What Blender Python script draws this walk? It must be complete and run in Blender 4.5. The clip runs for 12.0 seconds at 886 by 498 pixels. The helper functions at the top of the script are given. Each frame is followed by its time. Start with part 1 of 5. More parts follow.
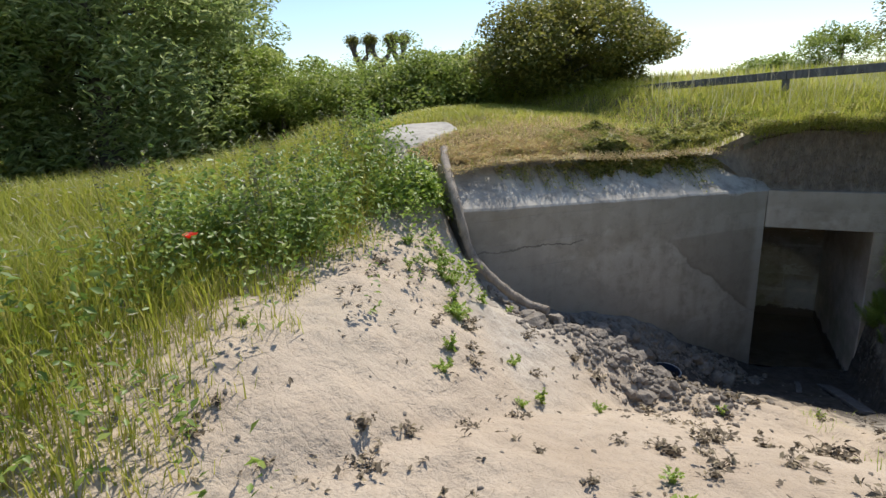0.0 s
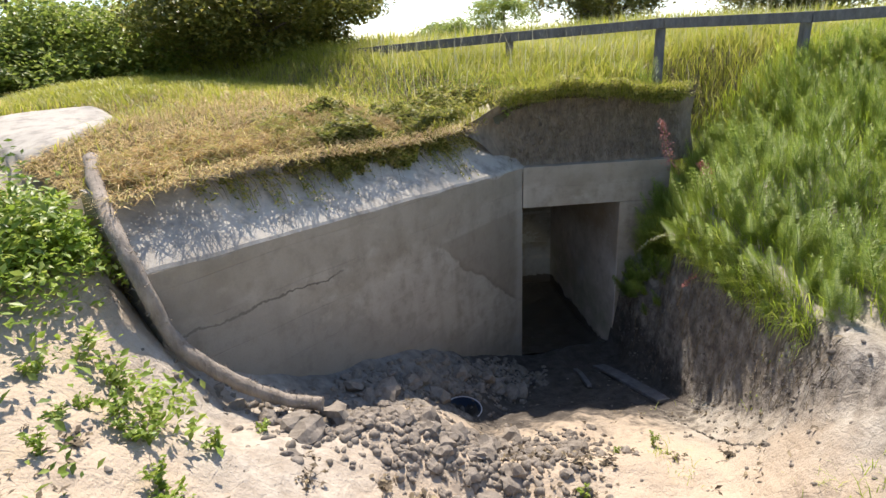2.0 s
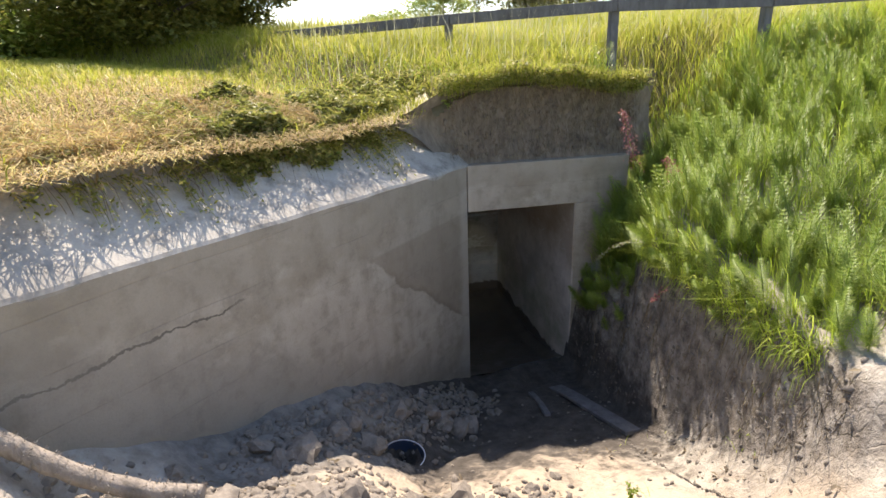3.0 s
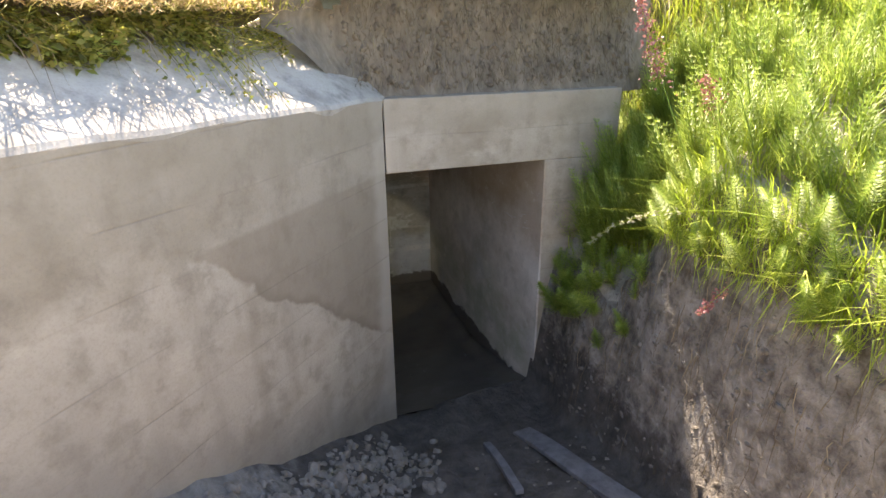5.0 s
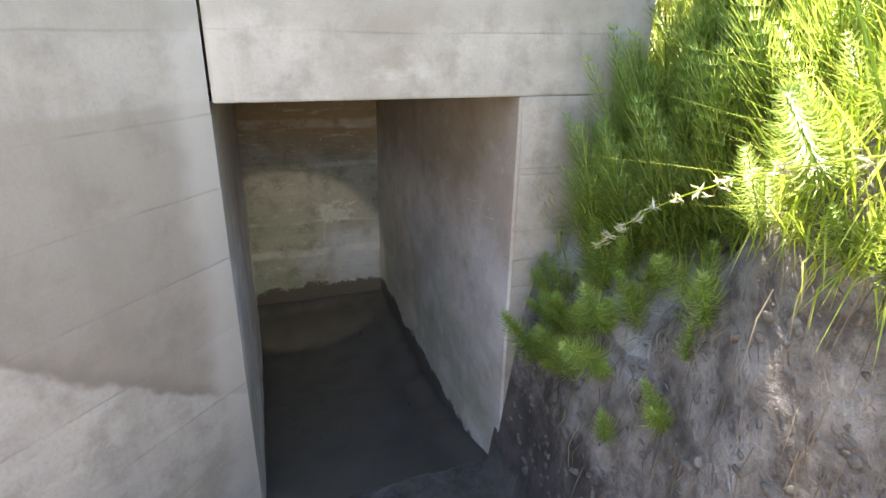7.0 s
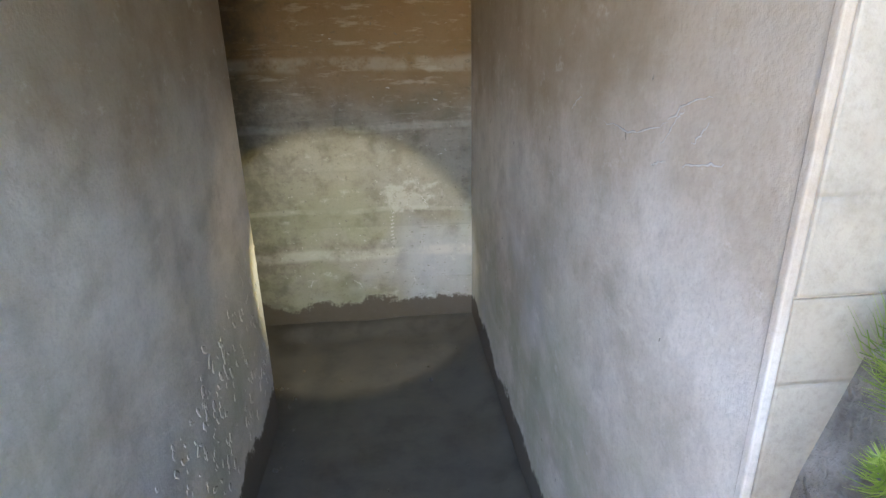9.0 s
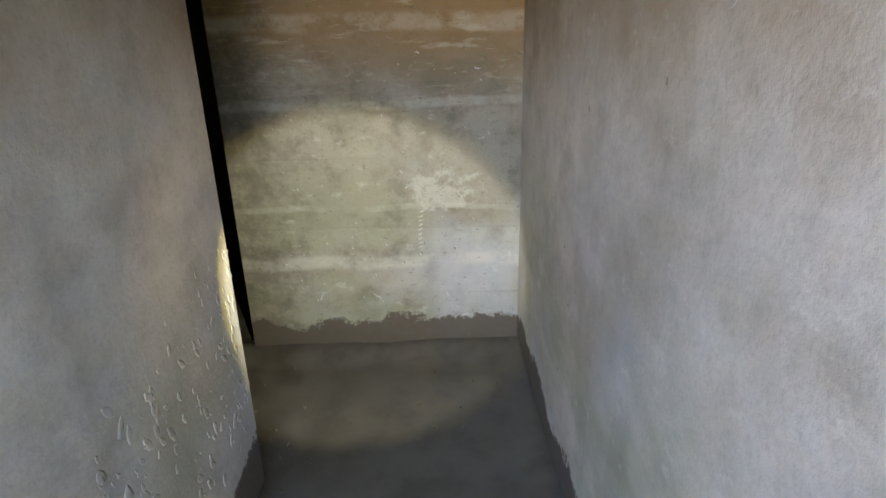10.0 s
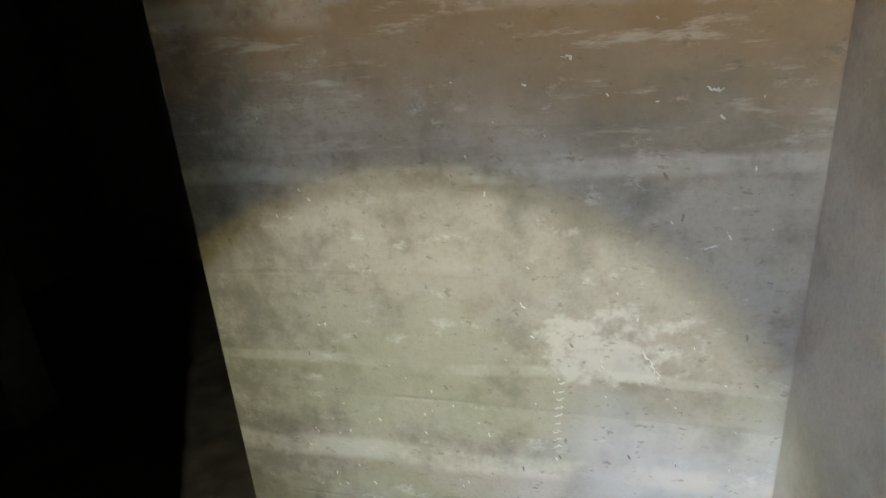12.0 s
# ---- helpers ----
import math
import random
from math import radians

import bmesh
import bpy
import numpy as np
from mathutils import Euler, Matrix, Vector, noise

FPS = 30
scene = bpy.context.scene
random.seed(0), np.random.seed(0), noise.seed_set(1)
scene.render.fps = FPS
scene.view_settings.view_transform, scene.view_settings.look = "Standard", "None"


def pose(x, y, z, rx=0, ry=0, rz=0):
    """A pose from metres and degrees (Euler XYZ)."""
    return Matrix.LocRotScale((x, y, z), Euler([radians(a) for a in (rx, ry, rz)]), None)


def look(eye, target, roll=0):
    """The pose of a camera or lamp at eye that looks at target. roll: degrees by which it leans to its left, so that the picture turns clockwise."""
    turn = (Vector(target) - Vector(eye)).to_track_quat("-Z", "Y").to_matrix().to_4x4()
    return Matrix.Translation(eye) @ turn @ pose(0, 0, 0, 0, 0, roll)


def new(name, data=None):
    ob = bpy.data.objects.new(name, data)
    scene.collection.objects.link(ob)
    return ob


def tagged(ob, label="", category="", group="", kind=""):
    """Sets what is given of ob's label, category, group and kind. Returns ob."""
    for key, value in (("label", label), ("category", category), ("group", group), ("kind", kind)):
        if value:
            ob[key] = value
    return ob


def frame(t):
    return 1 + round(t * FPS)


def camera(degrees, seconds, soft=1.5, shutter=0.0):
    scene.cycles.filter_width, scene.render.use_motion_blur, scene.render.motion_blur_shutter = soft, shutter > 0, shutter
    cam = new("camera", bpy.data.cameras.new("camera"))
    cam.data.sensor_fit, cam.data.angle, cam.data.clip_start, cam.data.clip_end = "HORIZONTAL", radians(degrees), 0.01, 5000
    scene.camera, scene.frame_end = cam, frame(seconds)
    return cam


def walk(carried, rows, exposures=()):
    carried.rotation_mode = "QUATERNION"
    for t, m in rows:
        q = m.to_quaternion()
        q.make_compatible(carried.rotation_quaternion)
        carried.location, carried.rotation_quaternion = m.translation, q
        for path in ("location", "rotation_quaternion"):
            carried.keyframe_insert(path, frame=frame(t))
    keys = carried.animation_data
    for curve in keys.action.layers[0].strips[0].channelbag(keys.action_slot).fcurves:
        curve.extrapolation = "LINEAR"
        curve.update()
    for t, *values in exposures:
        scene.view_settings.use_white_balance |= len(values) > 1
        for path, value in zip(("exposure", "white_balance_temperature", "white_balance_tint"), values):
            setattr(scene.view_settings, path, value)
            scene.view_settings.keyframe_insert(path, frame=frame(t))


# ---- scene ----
cam = camera(76.3, 12.0)
PATH = [
    (0, (-0.723, -7.519, 3.578), (-1.537, -5.764, 3.07), -2.0),
    (0.5, (-0.996, -7.011, 3.607), (-1.511, -5.16, 3.05), -1.9),
    (1, (-1.237, -6.611, 3.651), (-1.467, -4.711, 3.069), -1.2),
    (1.5, (-1.381, -6.174, 3.578), (-1.336, -4.276, 2.949), -1.6),
    (2, (-1.373, -5.724, 3.61), (-1.208, -3.842, 2.953), -2.7),
    (2.5, (-1.309, -5.328, 3.586), (-1.028, -3.462, 2.925), -2.6),
    (3, (-1.204, -4.96, 3.46), (-0.846, -3.11, 2.79), -2.0),
    (5, (-0.733, -3.254, 2.824), (-0.14, -1.491, 2.09), -0.6),
    (5.5, (-0.456, -2.902, 2.659), (0.165, -1.147, 1.928), -0.3),
    (6, (-0.255, -2.577, 2.54), (0.373, -0.826, 1.805), 0.1),
    (6.5, (-0.047, -2.267, 2.387), (0.588, -0.518, 1.653), 0.7),
    (8.5, (0.489, -0.937, 1.794), (0.78, 0.91, 1.084), -0.4),
    (9, (0.615, -0.572, 1.641), (0.784, 1.294, 0.942), -1.2),
    (9.5, (0.637, -0.262, 1.551), (0.714, 1.612, 0.857), -1.0),
    (10, (0.681, 0.048, 1.436), (0.702, 1.926, 0.749), -1.5),
    (10.5, (0.77, 0.446, 1.391), (0.667, 2.32, 0.702), -2.0),
    (11, (0.726, 0.848, 1.376), (0.538, 2.726, 0.715), -2.2),
    (11.5, (0.723, 1.167, 1.398), (0.431, 3.032, 0.736), -2.8),
    (12, (0.646, 1.464, 1.439), (0.177, 3.284, 0.755), -4.1),
]
EXPOSURES = [(0, 0.5, 6500, 10), (1.5, 0.95, 6800, 13), (3.2, 1.55, 7200, 16), (5.0, 2.58, 7800, 17), (6.6, 3.33, 7300, 16),
             (8.4, 4.25, 7000, 15), (9.3, 4.85, 7000, 13), (10.2, 4.95, 7200, 14), (11.1, 5.12, 7200, 13), (12.0, 5.05, 6900, 12)]
walk(cam, [(t, look(eye, target, roll)) for t, eye, target, roll in PATH], EXPOSURES)

# ---- light ----
SUN_WAY = Vector((0.04, 0.66, 1.0)).normalized()
world = bpy.data.worlds.new("sky")
scene.world = world
world.use_nodes = True
wn_ = world.node_tree
sky = wn_.nodes.new("ShaderNodeTexSky")
sky.sky_type, sky.sun_disc = "NISHITA", False
sky.sun_elevation = math.asin(SUN_WAY.z)
sky.sun_rotation = math.atan2(SUN_WAY.x, SUN_WAY.y)
sky.dust_density, sky.air_density, sky.ozone_density = 0.4, 1.0, 3.0
wn_.nodes["Background"].inputs["Strength"].default_value = 0.125
wn_.links.new(sky.outputs[0], wn_.nodes["Background"].inputs[0])
sun_data = bpy.data.lights.new("sun", "SUN")
sun_data.energy, sun_data.angle, sun_data.color = 4.0, radians(0.53), (1.0, 0.95, 0.86)
sun = new("sun", sun_data)
sun.matrix_world = look(SUN_WAY * 40, (0, 0, 0))
# the walker's torch, held low in the passage: a cool core, its yellow rim and the faint spill round it
TORCH = look((0.46, 1.08, 1.12), (0.30, 2.58, 0.36))


def torch(name, energy, degrees, blend, color):
    data = bpy.data.lights.new(name, "SPOT")
    data.energy, data.spot_size, data.spot_blend = energy, radians(degrees), blend
    data.shadow_soft_size, data.color = 0.008, color
    new(name, data).matrix_world = TORCH


torch("torch_core", 1.45, 58, 0.14, (0.86, 0.96, 1.0))
torch("torch_rim", 0.8, 61, 0.09, (1.0, 0.93, 0.34))
torch("torch_spill", 0.08, 150, 0.6, (1.0, 0.85, 0.66))

# ---- small tools ----
rng = np.random.default_rng(7)


def mat(name, rough=0.8, metal=0.0):
    m = bpy.data.materials.new(name)
    m.use_nodes = True
    b = m.node_tree.nodes["Principled BSDF"]
    b.inputs["Roughness"].default_value, b.inputs["Metallic"].default_value = rough, metal
    return m, m.node_tree, b


def node(nt, kind, **values):
    n = nt.nodes.new("ShaderNode" + kind)
    for key, value in values.items():
        n.inputs[key.replace("_", " ")].default_value = value
    return n


def place(nt):
    return nt.nodes.new("ShaderNodeNewGeometry").outputs["Position"]


def noise_fac(nt, scale, detail=4.0, rough=0.55, stretch=(1, 1, 1), shift=(0, 0, 0), warp=0.0):
    mp = node(nt, "Mapping", Scale=stretch, Location=shift)
    nt.links.new(place(nt), mp.inputs["Vector"])
    n = node(nt, "TexNoise", Scale=scale, Detail=detail, Roughness=rough, Distortion=warp)
    nt.links.new(mp.outputs[0], n.inputs["Vector"])
    return n.outputs["Fac"]


def ramp(nt, fac, stops):
    r = nt.nodes.new("ShaderNodeValToRGB")
    els = r.color_ramp.elements
    while len(els) < len(stops):
        els.new(0.5)
    for e, (p, c) in zip(els, stops):
        e.position, e.color = p, (*c, 1) if len(c) == 3 else c
    nt.links.new(fac, r.inputs[0])
    return r.outputs[0]


def grey(nt, fac, a, b):
    r = nt.nodes.new("ShaderNodeMapRange")
    r.interpolation_type = "SMOOTHSTEP"
    flip = a > b
    for key, v in (("From Min", min(a, b)), ("From Max", max(a, b)), ("To Min", 1.0 if flip else 0.0), ("To Max", 0.0 if flip else 1.0)):
        r.inputs[key].default_value = v
    nt.links.new(fac, r.inputs["Value"])
    return r.outputs["Result"]


def mix(nt, fac, a, b, blend="MIX"):
    m = nt.nodes.new("ShaderNodeMix")
    m.data_type, m.blend_type = "RGBA", blend
    for sock, v in ((m.inputs[0], fac), (m.inputs[6], a), (m.inputs[7], b)):
        if hasattr(v, "is_linked"):
            nt.links.new(v, sock)
        elif sock == m.inputs[0]:
            sock.default_value = v
        else:
            sock.default_value = (*v, 1)
    return m.outputs[2]


def bump(nt, bsdf, pairs):
    last = None
    for fac, strength, dist in pairs:
        b = node(nt, "Bump", Strength=strength, Distance=dist)
        nt.links.new(fac, b.inputs["Height"])
        if last:
            nt.links.new(last, b.inputs["Normal"])
        last = b.outputs[0]
    nt.links.new(last, bsdf.inputs["Normal"])


def split(nt):
    s = nt.nodes.new("ShaderNodeSeparateXYZ")
    nt.links.new(place(nt), s.inputs[0])
    return s.outputs


def calc(nt, op, a, b=0.0, c=0.0):
    m = nt.nodes.new("ShaderNodeMath")
    m.operation = op
    for sock, v in zip(m.inputs, (a, b, c)):
        if hasattr(v, "is_linked"):
            nt.links.new(v, sock)
        else:
            sock.default_value = v
    return m.outputs[0]


def mesh_np(name, verts, faces, material, smooth=True):
    """A mesh from arrays: faces is (n, 3) or (n, 4)."""
    me = bpy.data.meshes.new(name)
    faces = np.asarray(faces, dtype=np.int32)
    k = faces.shape[1]
    me.vertices.add(len(verts))
    me.vertices.foreach_set("co", np.asarray(verts, dtype=np.float32).ravel())
    me.loops.add(faces.size)
    me.loops.foreach_set("vertex_index", faces.ravel())
    me.polygons.add(len(faces))
    me.polygons.foreach_set("loop_start", np.arange(0, faces.size, k, dtype=np.int32))
    me.polygons.foreach_set("use_smooth", np.full(len(faces), smooth))
    me.materials.append(material)
    me.update(calc_edges=True)
    return me


def part(name, bm, material, parent, label=""):
    """Links a bmesh (or a finished mesh) as one mesh object under a thing."""
    if isinstance(bm, bmesh.types.BMesh):
        me = bpy.data.meshes.new(name)
        bm.to_mesh(me)
        bm.free()
        me.materials.append(material)
    else:
        me = bm
    ob = new(name, me)
    ob.parent = parent
    if label:
        ob["label"] = label
    return ob


def prism(plan, z0, z1, bevel=0.012):
    """A bmesh of a plan polygon raised from z0 to z1 (a number, or one top for each corner)."""
    bm = bmesh.new()
    tops = z1 if hasattr(z1, "__len__") else [z1] * len(plan)
    lo = [bm.verts.new((x, y, z0)) for x, y in plan]
    hi = [bm.verts.new((x, y, z)) for (x, y), z in zip(plan, tops)]
    n = len(plan)
    bm.faces.new(lo[::-1])
    bm.faces.new(hi)
    for i in range(n):
        bm.faces.new((lo[i], lo[(i + 1) % n], hi[(i + 1) % n], hi[i]))
    bmesh.ops.recalc_face_normals(bm, faces=bm.faces)
    if bevel:
        bmesh.ops.bevel(bm, geom=list(bm.edges), offset=bevel, segments=2, affect="EDGES", profile=0.6)
    return bm


def block(x0, x1, y0, y1, z0, z1, bevel=0.012):
    return prism([(x0, y0), (x1, y0), (x1, y1), (x0, y1)], z0, z1, bevel)


def tube(points, radii, sides=8, wobble=0.0):
    """Vertices and quads of a tapered tube along points."""
    P = np.array(points, float)
    n = len(P)
    T = np.gradient(P, axis=0)
    T /= np.linalg.norm(T, axis=1)[:, None] + 1e-9
    up = np.array([0.31, 0.17, 0.93])
    A = np.cross(T, up)
    A /= np.linalg.norm(A, axis=1)[:, None] + 1e-9
    B = np.cross(T, A)
    ang = np.linspace(0, 2 * np.pi, sides, endpoint=False)
    R = np.array(radii, float)[:, None] * (1 + wobble * rng.standard_normal((n, sides)))
    V = P[:, None] + R[..., None] * (np.cos(ang)[None, :, None] * A[:, None] + np.sin(ang)[None, :, None] * B[:, None])
    i, j = np.meshgrid(np.arange(n - 1), np.arange(sides), indexing="ij")
    k = (j + 1) % sides
    F = np.stack([i * sides + j, i * sides + k, (i + 1) * sides + k, (i + 1) * sides + j], -1).reshape(-1, 4)
    return V.reshape(-1, 3), F


def joined(pieces):
    """Joins (verts, faces) pieces into one pair of arrays."""
    vs, fs, o = [], [], 0
    for v, f in pieces:
        vs.append(v)
        fs.append(np.asarray(f) + o)
        o += len(v)
    return np.concatenate(vs), np.concatenate(fs)


def curve_points(ctrl, n):
    """A smooth line through a few control points."""
    C = np.array(ctrl, float)
    t = np.linspace(0, len(C) - 1, n)
    i = np.clip(t.astype(int), 0, len(C) - 2)
    u = (t - i)[:, None]
    p0, p1, p2, p3 = C[np.clip(i - 1, 0, None)], C[i], C[i + 1], C[np.clip(i + 2, None, len(C) - 1)]
    return 0.5 * (2 * p1 + (p2 - p0) * u + (2 * p0 - 5 * p1 + 4 * p2 - p3) * u ** 2 + (3 * p1 - p0 - 3 * p2 + p3) * u ** 3)


def blades(P, height, width, lean=0.35, way=None, curl=0.5):
    """Grass blades at the points P: three triangles each, bent over towards a random side (or way)."""
    n = len(P)
    h = np.broadcast_to(height, n) * rng.uniform(0.6, 1.25, n)
    a = rng.uniform(0, 2 * np.pi, n)
    out = np.stack([np.cos(a), np.sin(a), np.zeros(n)], 1)
    if way is not None:
        out = out * 0.6 + np.asarray(way)
    side = np.stack([-np.sin(a), np.cos(a), np.zeros(n)], 1)
    l = (lean * rng.uniform(0.2, 1.6, n) * h)[:, None]
    w = (np.broadcast_to(width, n) * rng.uniform(0.6, 1.3, n))[:, None]
    up = np.array([0, 0, 1.0])
    mid = P + up * (h * 0.55)[:, None] + out * l * 0.35
    tip = P + up * (h * (1 - curl * 0.4 * lean))[:, None] + out * l
    V = np.stack([P - side * w, P + side * w, mid - side * w * 0.75, mid + side * w * 0.75, tip], 1).reshape(-1, 3)
    b = np.arange(n)[:, None] * 5
    F = np.concatenate([b + [0, 1, 3], b + [0, 3, 2], b + [2, 3, 4]])
    return V, F


def leaves(C, size, droop=0.2, slim=0.45, up=0.35):
    """Folded leaves centred at C, two triangles each."""
    n = len(C)
    a = rng.uniform(0, 2 * np.pi, n)
    along = np.stack([np.cos(a), np.sin(a), rng.normal(-droop, 0.45, n)], 1)
    along /= np.linalg.norm(along, axis=1)[:, None]
    nrm = rng.standard_normal((n, 3)) + np.array([0, 0, up * 3])
    side = np.cross(along, nrm)
    side /= np.linalg.norm(side, axis=1)[:, None] + 1e-9
    s = (np.broadcast_to(size, n) * rng.uniform(0.6, 1.35, n))[:, None]
    fold = np.cross(side, along) * s * 0.12
    V = np.stack([C - along * s * 0.5, C + side * s * slim * 0.5 + fold, C + along * s * 0.5, C - side * s * slim * 0.5 + fold], 1).reshape(-1, 3)
    b = np.arange(n)[:, None] * 4
    return V, np.concatenate([b + [0, 1, 2], b + [0, 2, 3]])


def smooth01(a, b, v):
    u = np.clip((np.asarray(v, float) - a) / (b - a), 0, 1)
    return u * u * (3 - 2 * u)


def lumps(x, y, scale, seed=0.0):
    """Smooth value noise from a few sines, between about -1 and 1."""
    x, y = np.asarray(x) * scale, np.asarray(y) * scale
    return (np.sin(1.3 * x + 0.7 * y + seed) + np.sin(-0.6 * x + 1.7 * y + 2.1 * seed + 1) + np.sin(2.3 * x - 1.1 * y + 0.5 * seed + 2)
            + 0.6 * np.sin(3.1 * x + 2.9 * y + seed * 1.7) + 0.5 * np.sin(-4.3 * x + 3.7 * y + 3 * seed)) / 3.2


# ---- the lie of the land ----
WING = np.array([-0.685, -0.729])      # along the splayed wall, away from the door
WOUT = np.array([0.729, -0.685])       # out of its face
WING_LEN = 3.90
PASSAGE_W, PASSAGE_L = 1.075, 2.58


def behind(x, y):
    """How far a place lies behind the front of the bunker."""
    return np.maximum(y, -(WOUT[0] * x + WOUT[1] * y))


def along(x, y):
    return WING[0] * x + WING[1] * y


def top(x, y):
    """The turf and hay on the bunker's roof."""
    d = behind(x, y)
    s = along(x, y)
    front = 2.79 + 0.04 * np.clip(s, 0, 4) + 0.31 * smooth01(0.5, -0.4, s)
    z = front + 0.62 * (1 - 0.4 * smooth01(1.8, 3.8, s)) * (1 - np.exp(-np.clip(d, 0, 40) * 0.42))
    z = z - 0.5 * smooth01(3.2, 5.4, s) * smooth01(-1, 4, d + s)
    z = z + 0.16 * smooth01(0.5, 4.5, x) - 0.85 * smooth01(4.7, 9.5, -x) * smooth01(-1, 4, d)
    return z + 0.035 * lumps(x, y, 2.2, 3)


def low(x, y):
    """Sand, trench, bank and meadow in front of the bunker."""
    x, y = np.asarray(x, float), np.asarray(y, float)
    zc = np.interp(y, [-9, -5.4, -4.5, -3.86, -3.05, -2.2, -1.4, -0.4, 0, 1, 3], [2.06, 2.0, 1.76, 1.44, 1.10, 0.85, 0.55, 0.28, 0.22, 0.06, 0.0])
    x1 = np.interp(y, [-9, -6, -4.5, -3.8, -3.4, -2.9, -1.9, -1.2, -0.6, 0], [-3.0, -2.2, -1.5, -1.2, -1.05, -0.85, -0.75, -0.25, -0.05, 0.0])
    left = 0.65 * np.clip(x1 - x, 0, None)
    plateau = 2.48 + 0.10 * smooth01(-6, -2, y) - 0.5 * smooth01(5, 25, -x) - 0.42 * smooth01(4.6, 8.5, -x)
    zl = zc + left
    k = 0.12
    zl = -k * np.log(np.exp(-np.minimum(zl, 20) / k) + np.exp(-plateau / k))
    x0 = np.interp(y, [-6, -4.5, -3.6, -2, -1, 0], [1.6, 0.6, 0.31, 0.95, 1.05, 1.1])
    zl = zl + 0.9 * np.clip(x - x0, 0, 0.8)
    xs = np.interp(y, [-9, -6, -4.2, -3.3, -2.5, -1.2, 0], [4.0, 2.6, 1.2, 0.80, 0.97, 0.99, 1.0])
    zb = 2.08 + 0.25 * (x - 1.3) + 0.36 * (y + 1.8)
    zb = np.clip(zb, 2.05, None)
    ramp_ = np.minimum(zb, 1.14 + 1.15 * np.clip(x - 1.10, 0, None))
    near_door = smooth01(-1.35, -0.6, y)
    zb = zb * (1 - near_door) + ramp_ * near_door
    zb = -0.15 * np.log(np.exp(-np.minimum(zb, 30) / 0.15) + np.exp(-(3.62 + 0.16 * smooth01(0.5, 4.5, x)) / 0.15))
    bankside = smooth01(0.0, 1.0, (x - xs + 0.05 * lumps(y, y * 0.3, 3.0, 5)) / np.interp(y, [-3.2, -1.5, -1.0, -0.5, 0], [0.30, 0.26, 0.26, 0.22, 0.16]))
    z = zl * (1 - bankside) + np.maximum(zb, zl) * bankside
    z = z - 0.33 * np.exp(-((((x + 0.93) ** 2 + (y + 1.69) ** 2) / 0.0145) ** 2))
    wd = WOUT[0] * x + WOUT[1] * y
    z = z - 0.20 * smooth01(1.0, 0.35, wd) * smooth01(2.4, 3.1, along(x, y)) * smooth01(4.4, 4.05, along(x, y)) * (wd > -0.4)
    z = z + 0.13 * np.exp(-((x + 1.35) ** 2 + (y + 2.75) ** 2) / 0.22) + 0.10 * np.exp(-((x + 1.25) ** 2 + (y + 1.55) ** 2) / 0.05)
    z = z + 0.15 * np.exp(-((y + 3.08) / 0.24) ** 2) * smooth01(-1.9, -1.2, x) * smooth01(0.9, 0.3, x)
    face = bankside * (1 - bankside) * 4
    z = z + face * (0.10 * lumps(x, y, 6.0, 11) + 0.05 * lumps(x, y, 15.0, 12))
    # ground at the far left end of the splayed wall climbs on to the roof
    s, d = along(x, y), behind(x, y)
    up = smooth01(-0.6, 0.5, d) * smooth01(3.75, 4.15, s)
    z = z * (1 - up) + top(x, y) * up
    back = smooth01(0.2, 1.5, y) * smooth01(1.3, 1.5, x)
    z = z * (1 - back) + top(x, y) * back
    rough = 0.024 * lumps(x, y, 5.5, 1) + 0.013 * lumps(x, y, 14.0, 2) + 0.008 * lumps(y, x, 23.0, 5) + 0.05 * lumps(x, y, 1.4, 6)
    return z + rough * smooth01(40, 8, np.hypot(x, y))


def ground_at(x, y):
    inside = (behind(x, y) > 0.05) & (along(x, y) < WING_LEN) & (np.asarray(x) < 1.42)
    return np.where(inside, top(x, y), low(x, y))


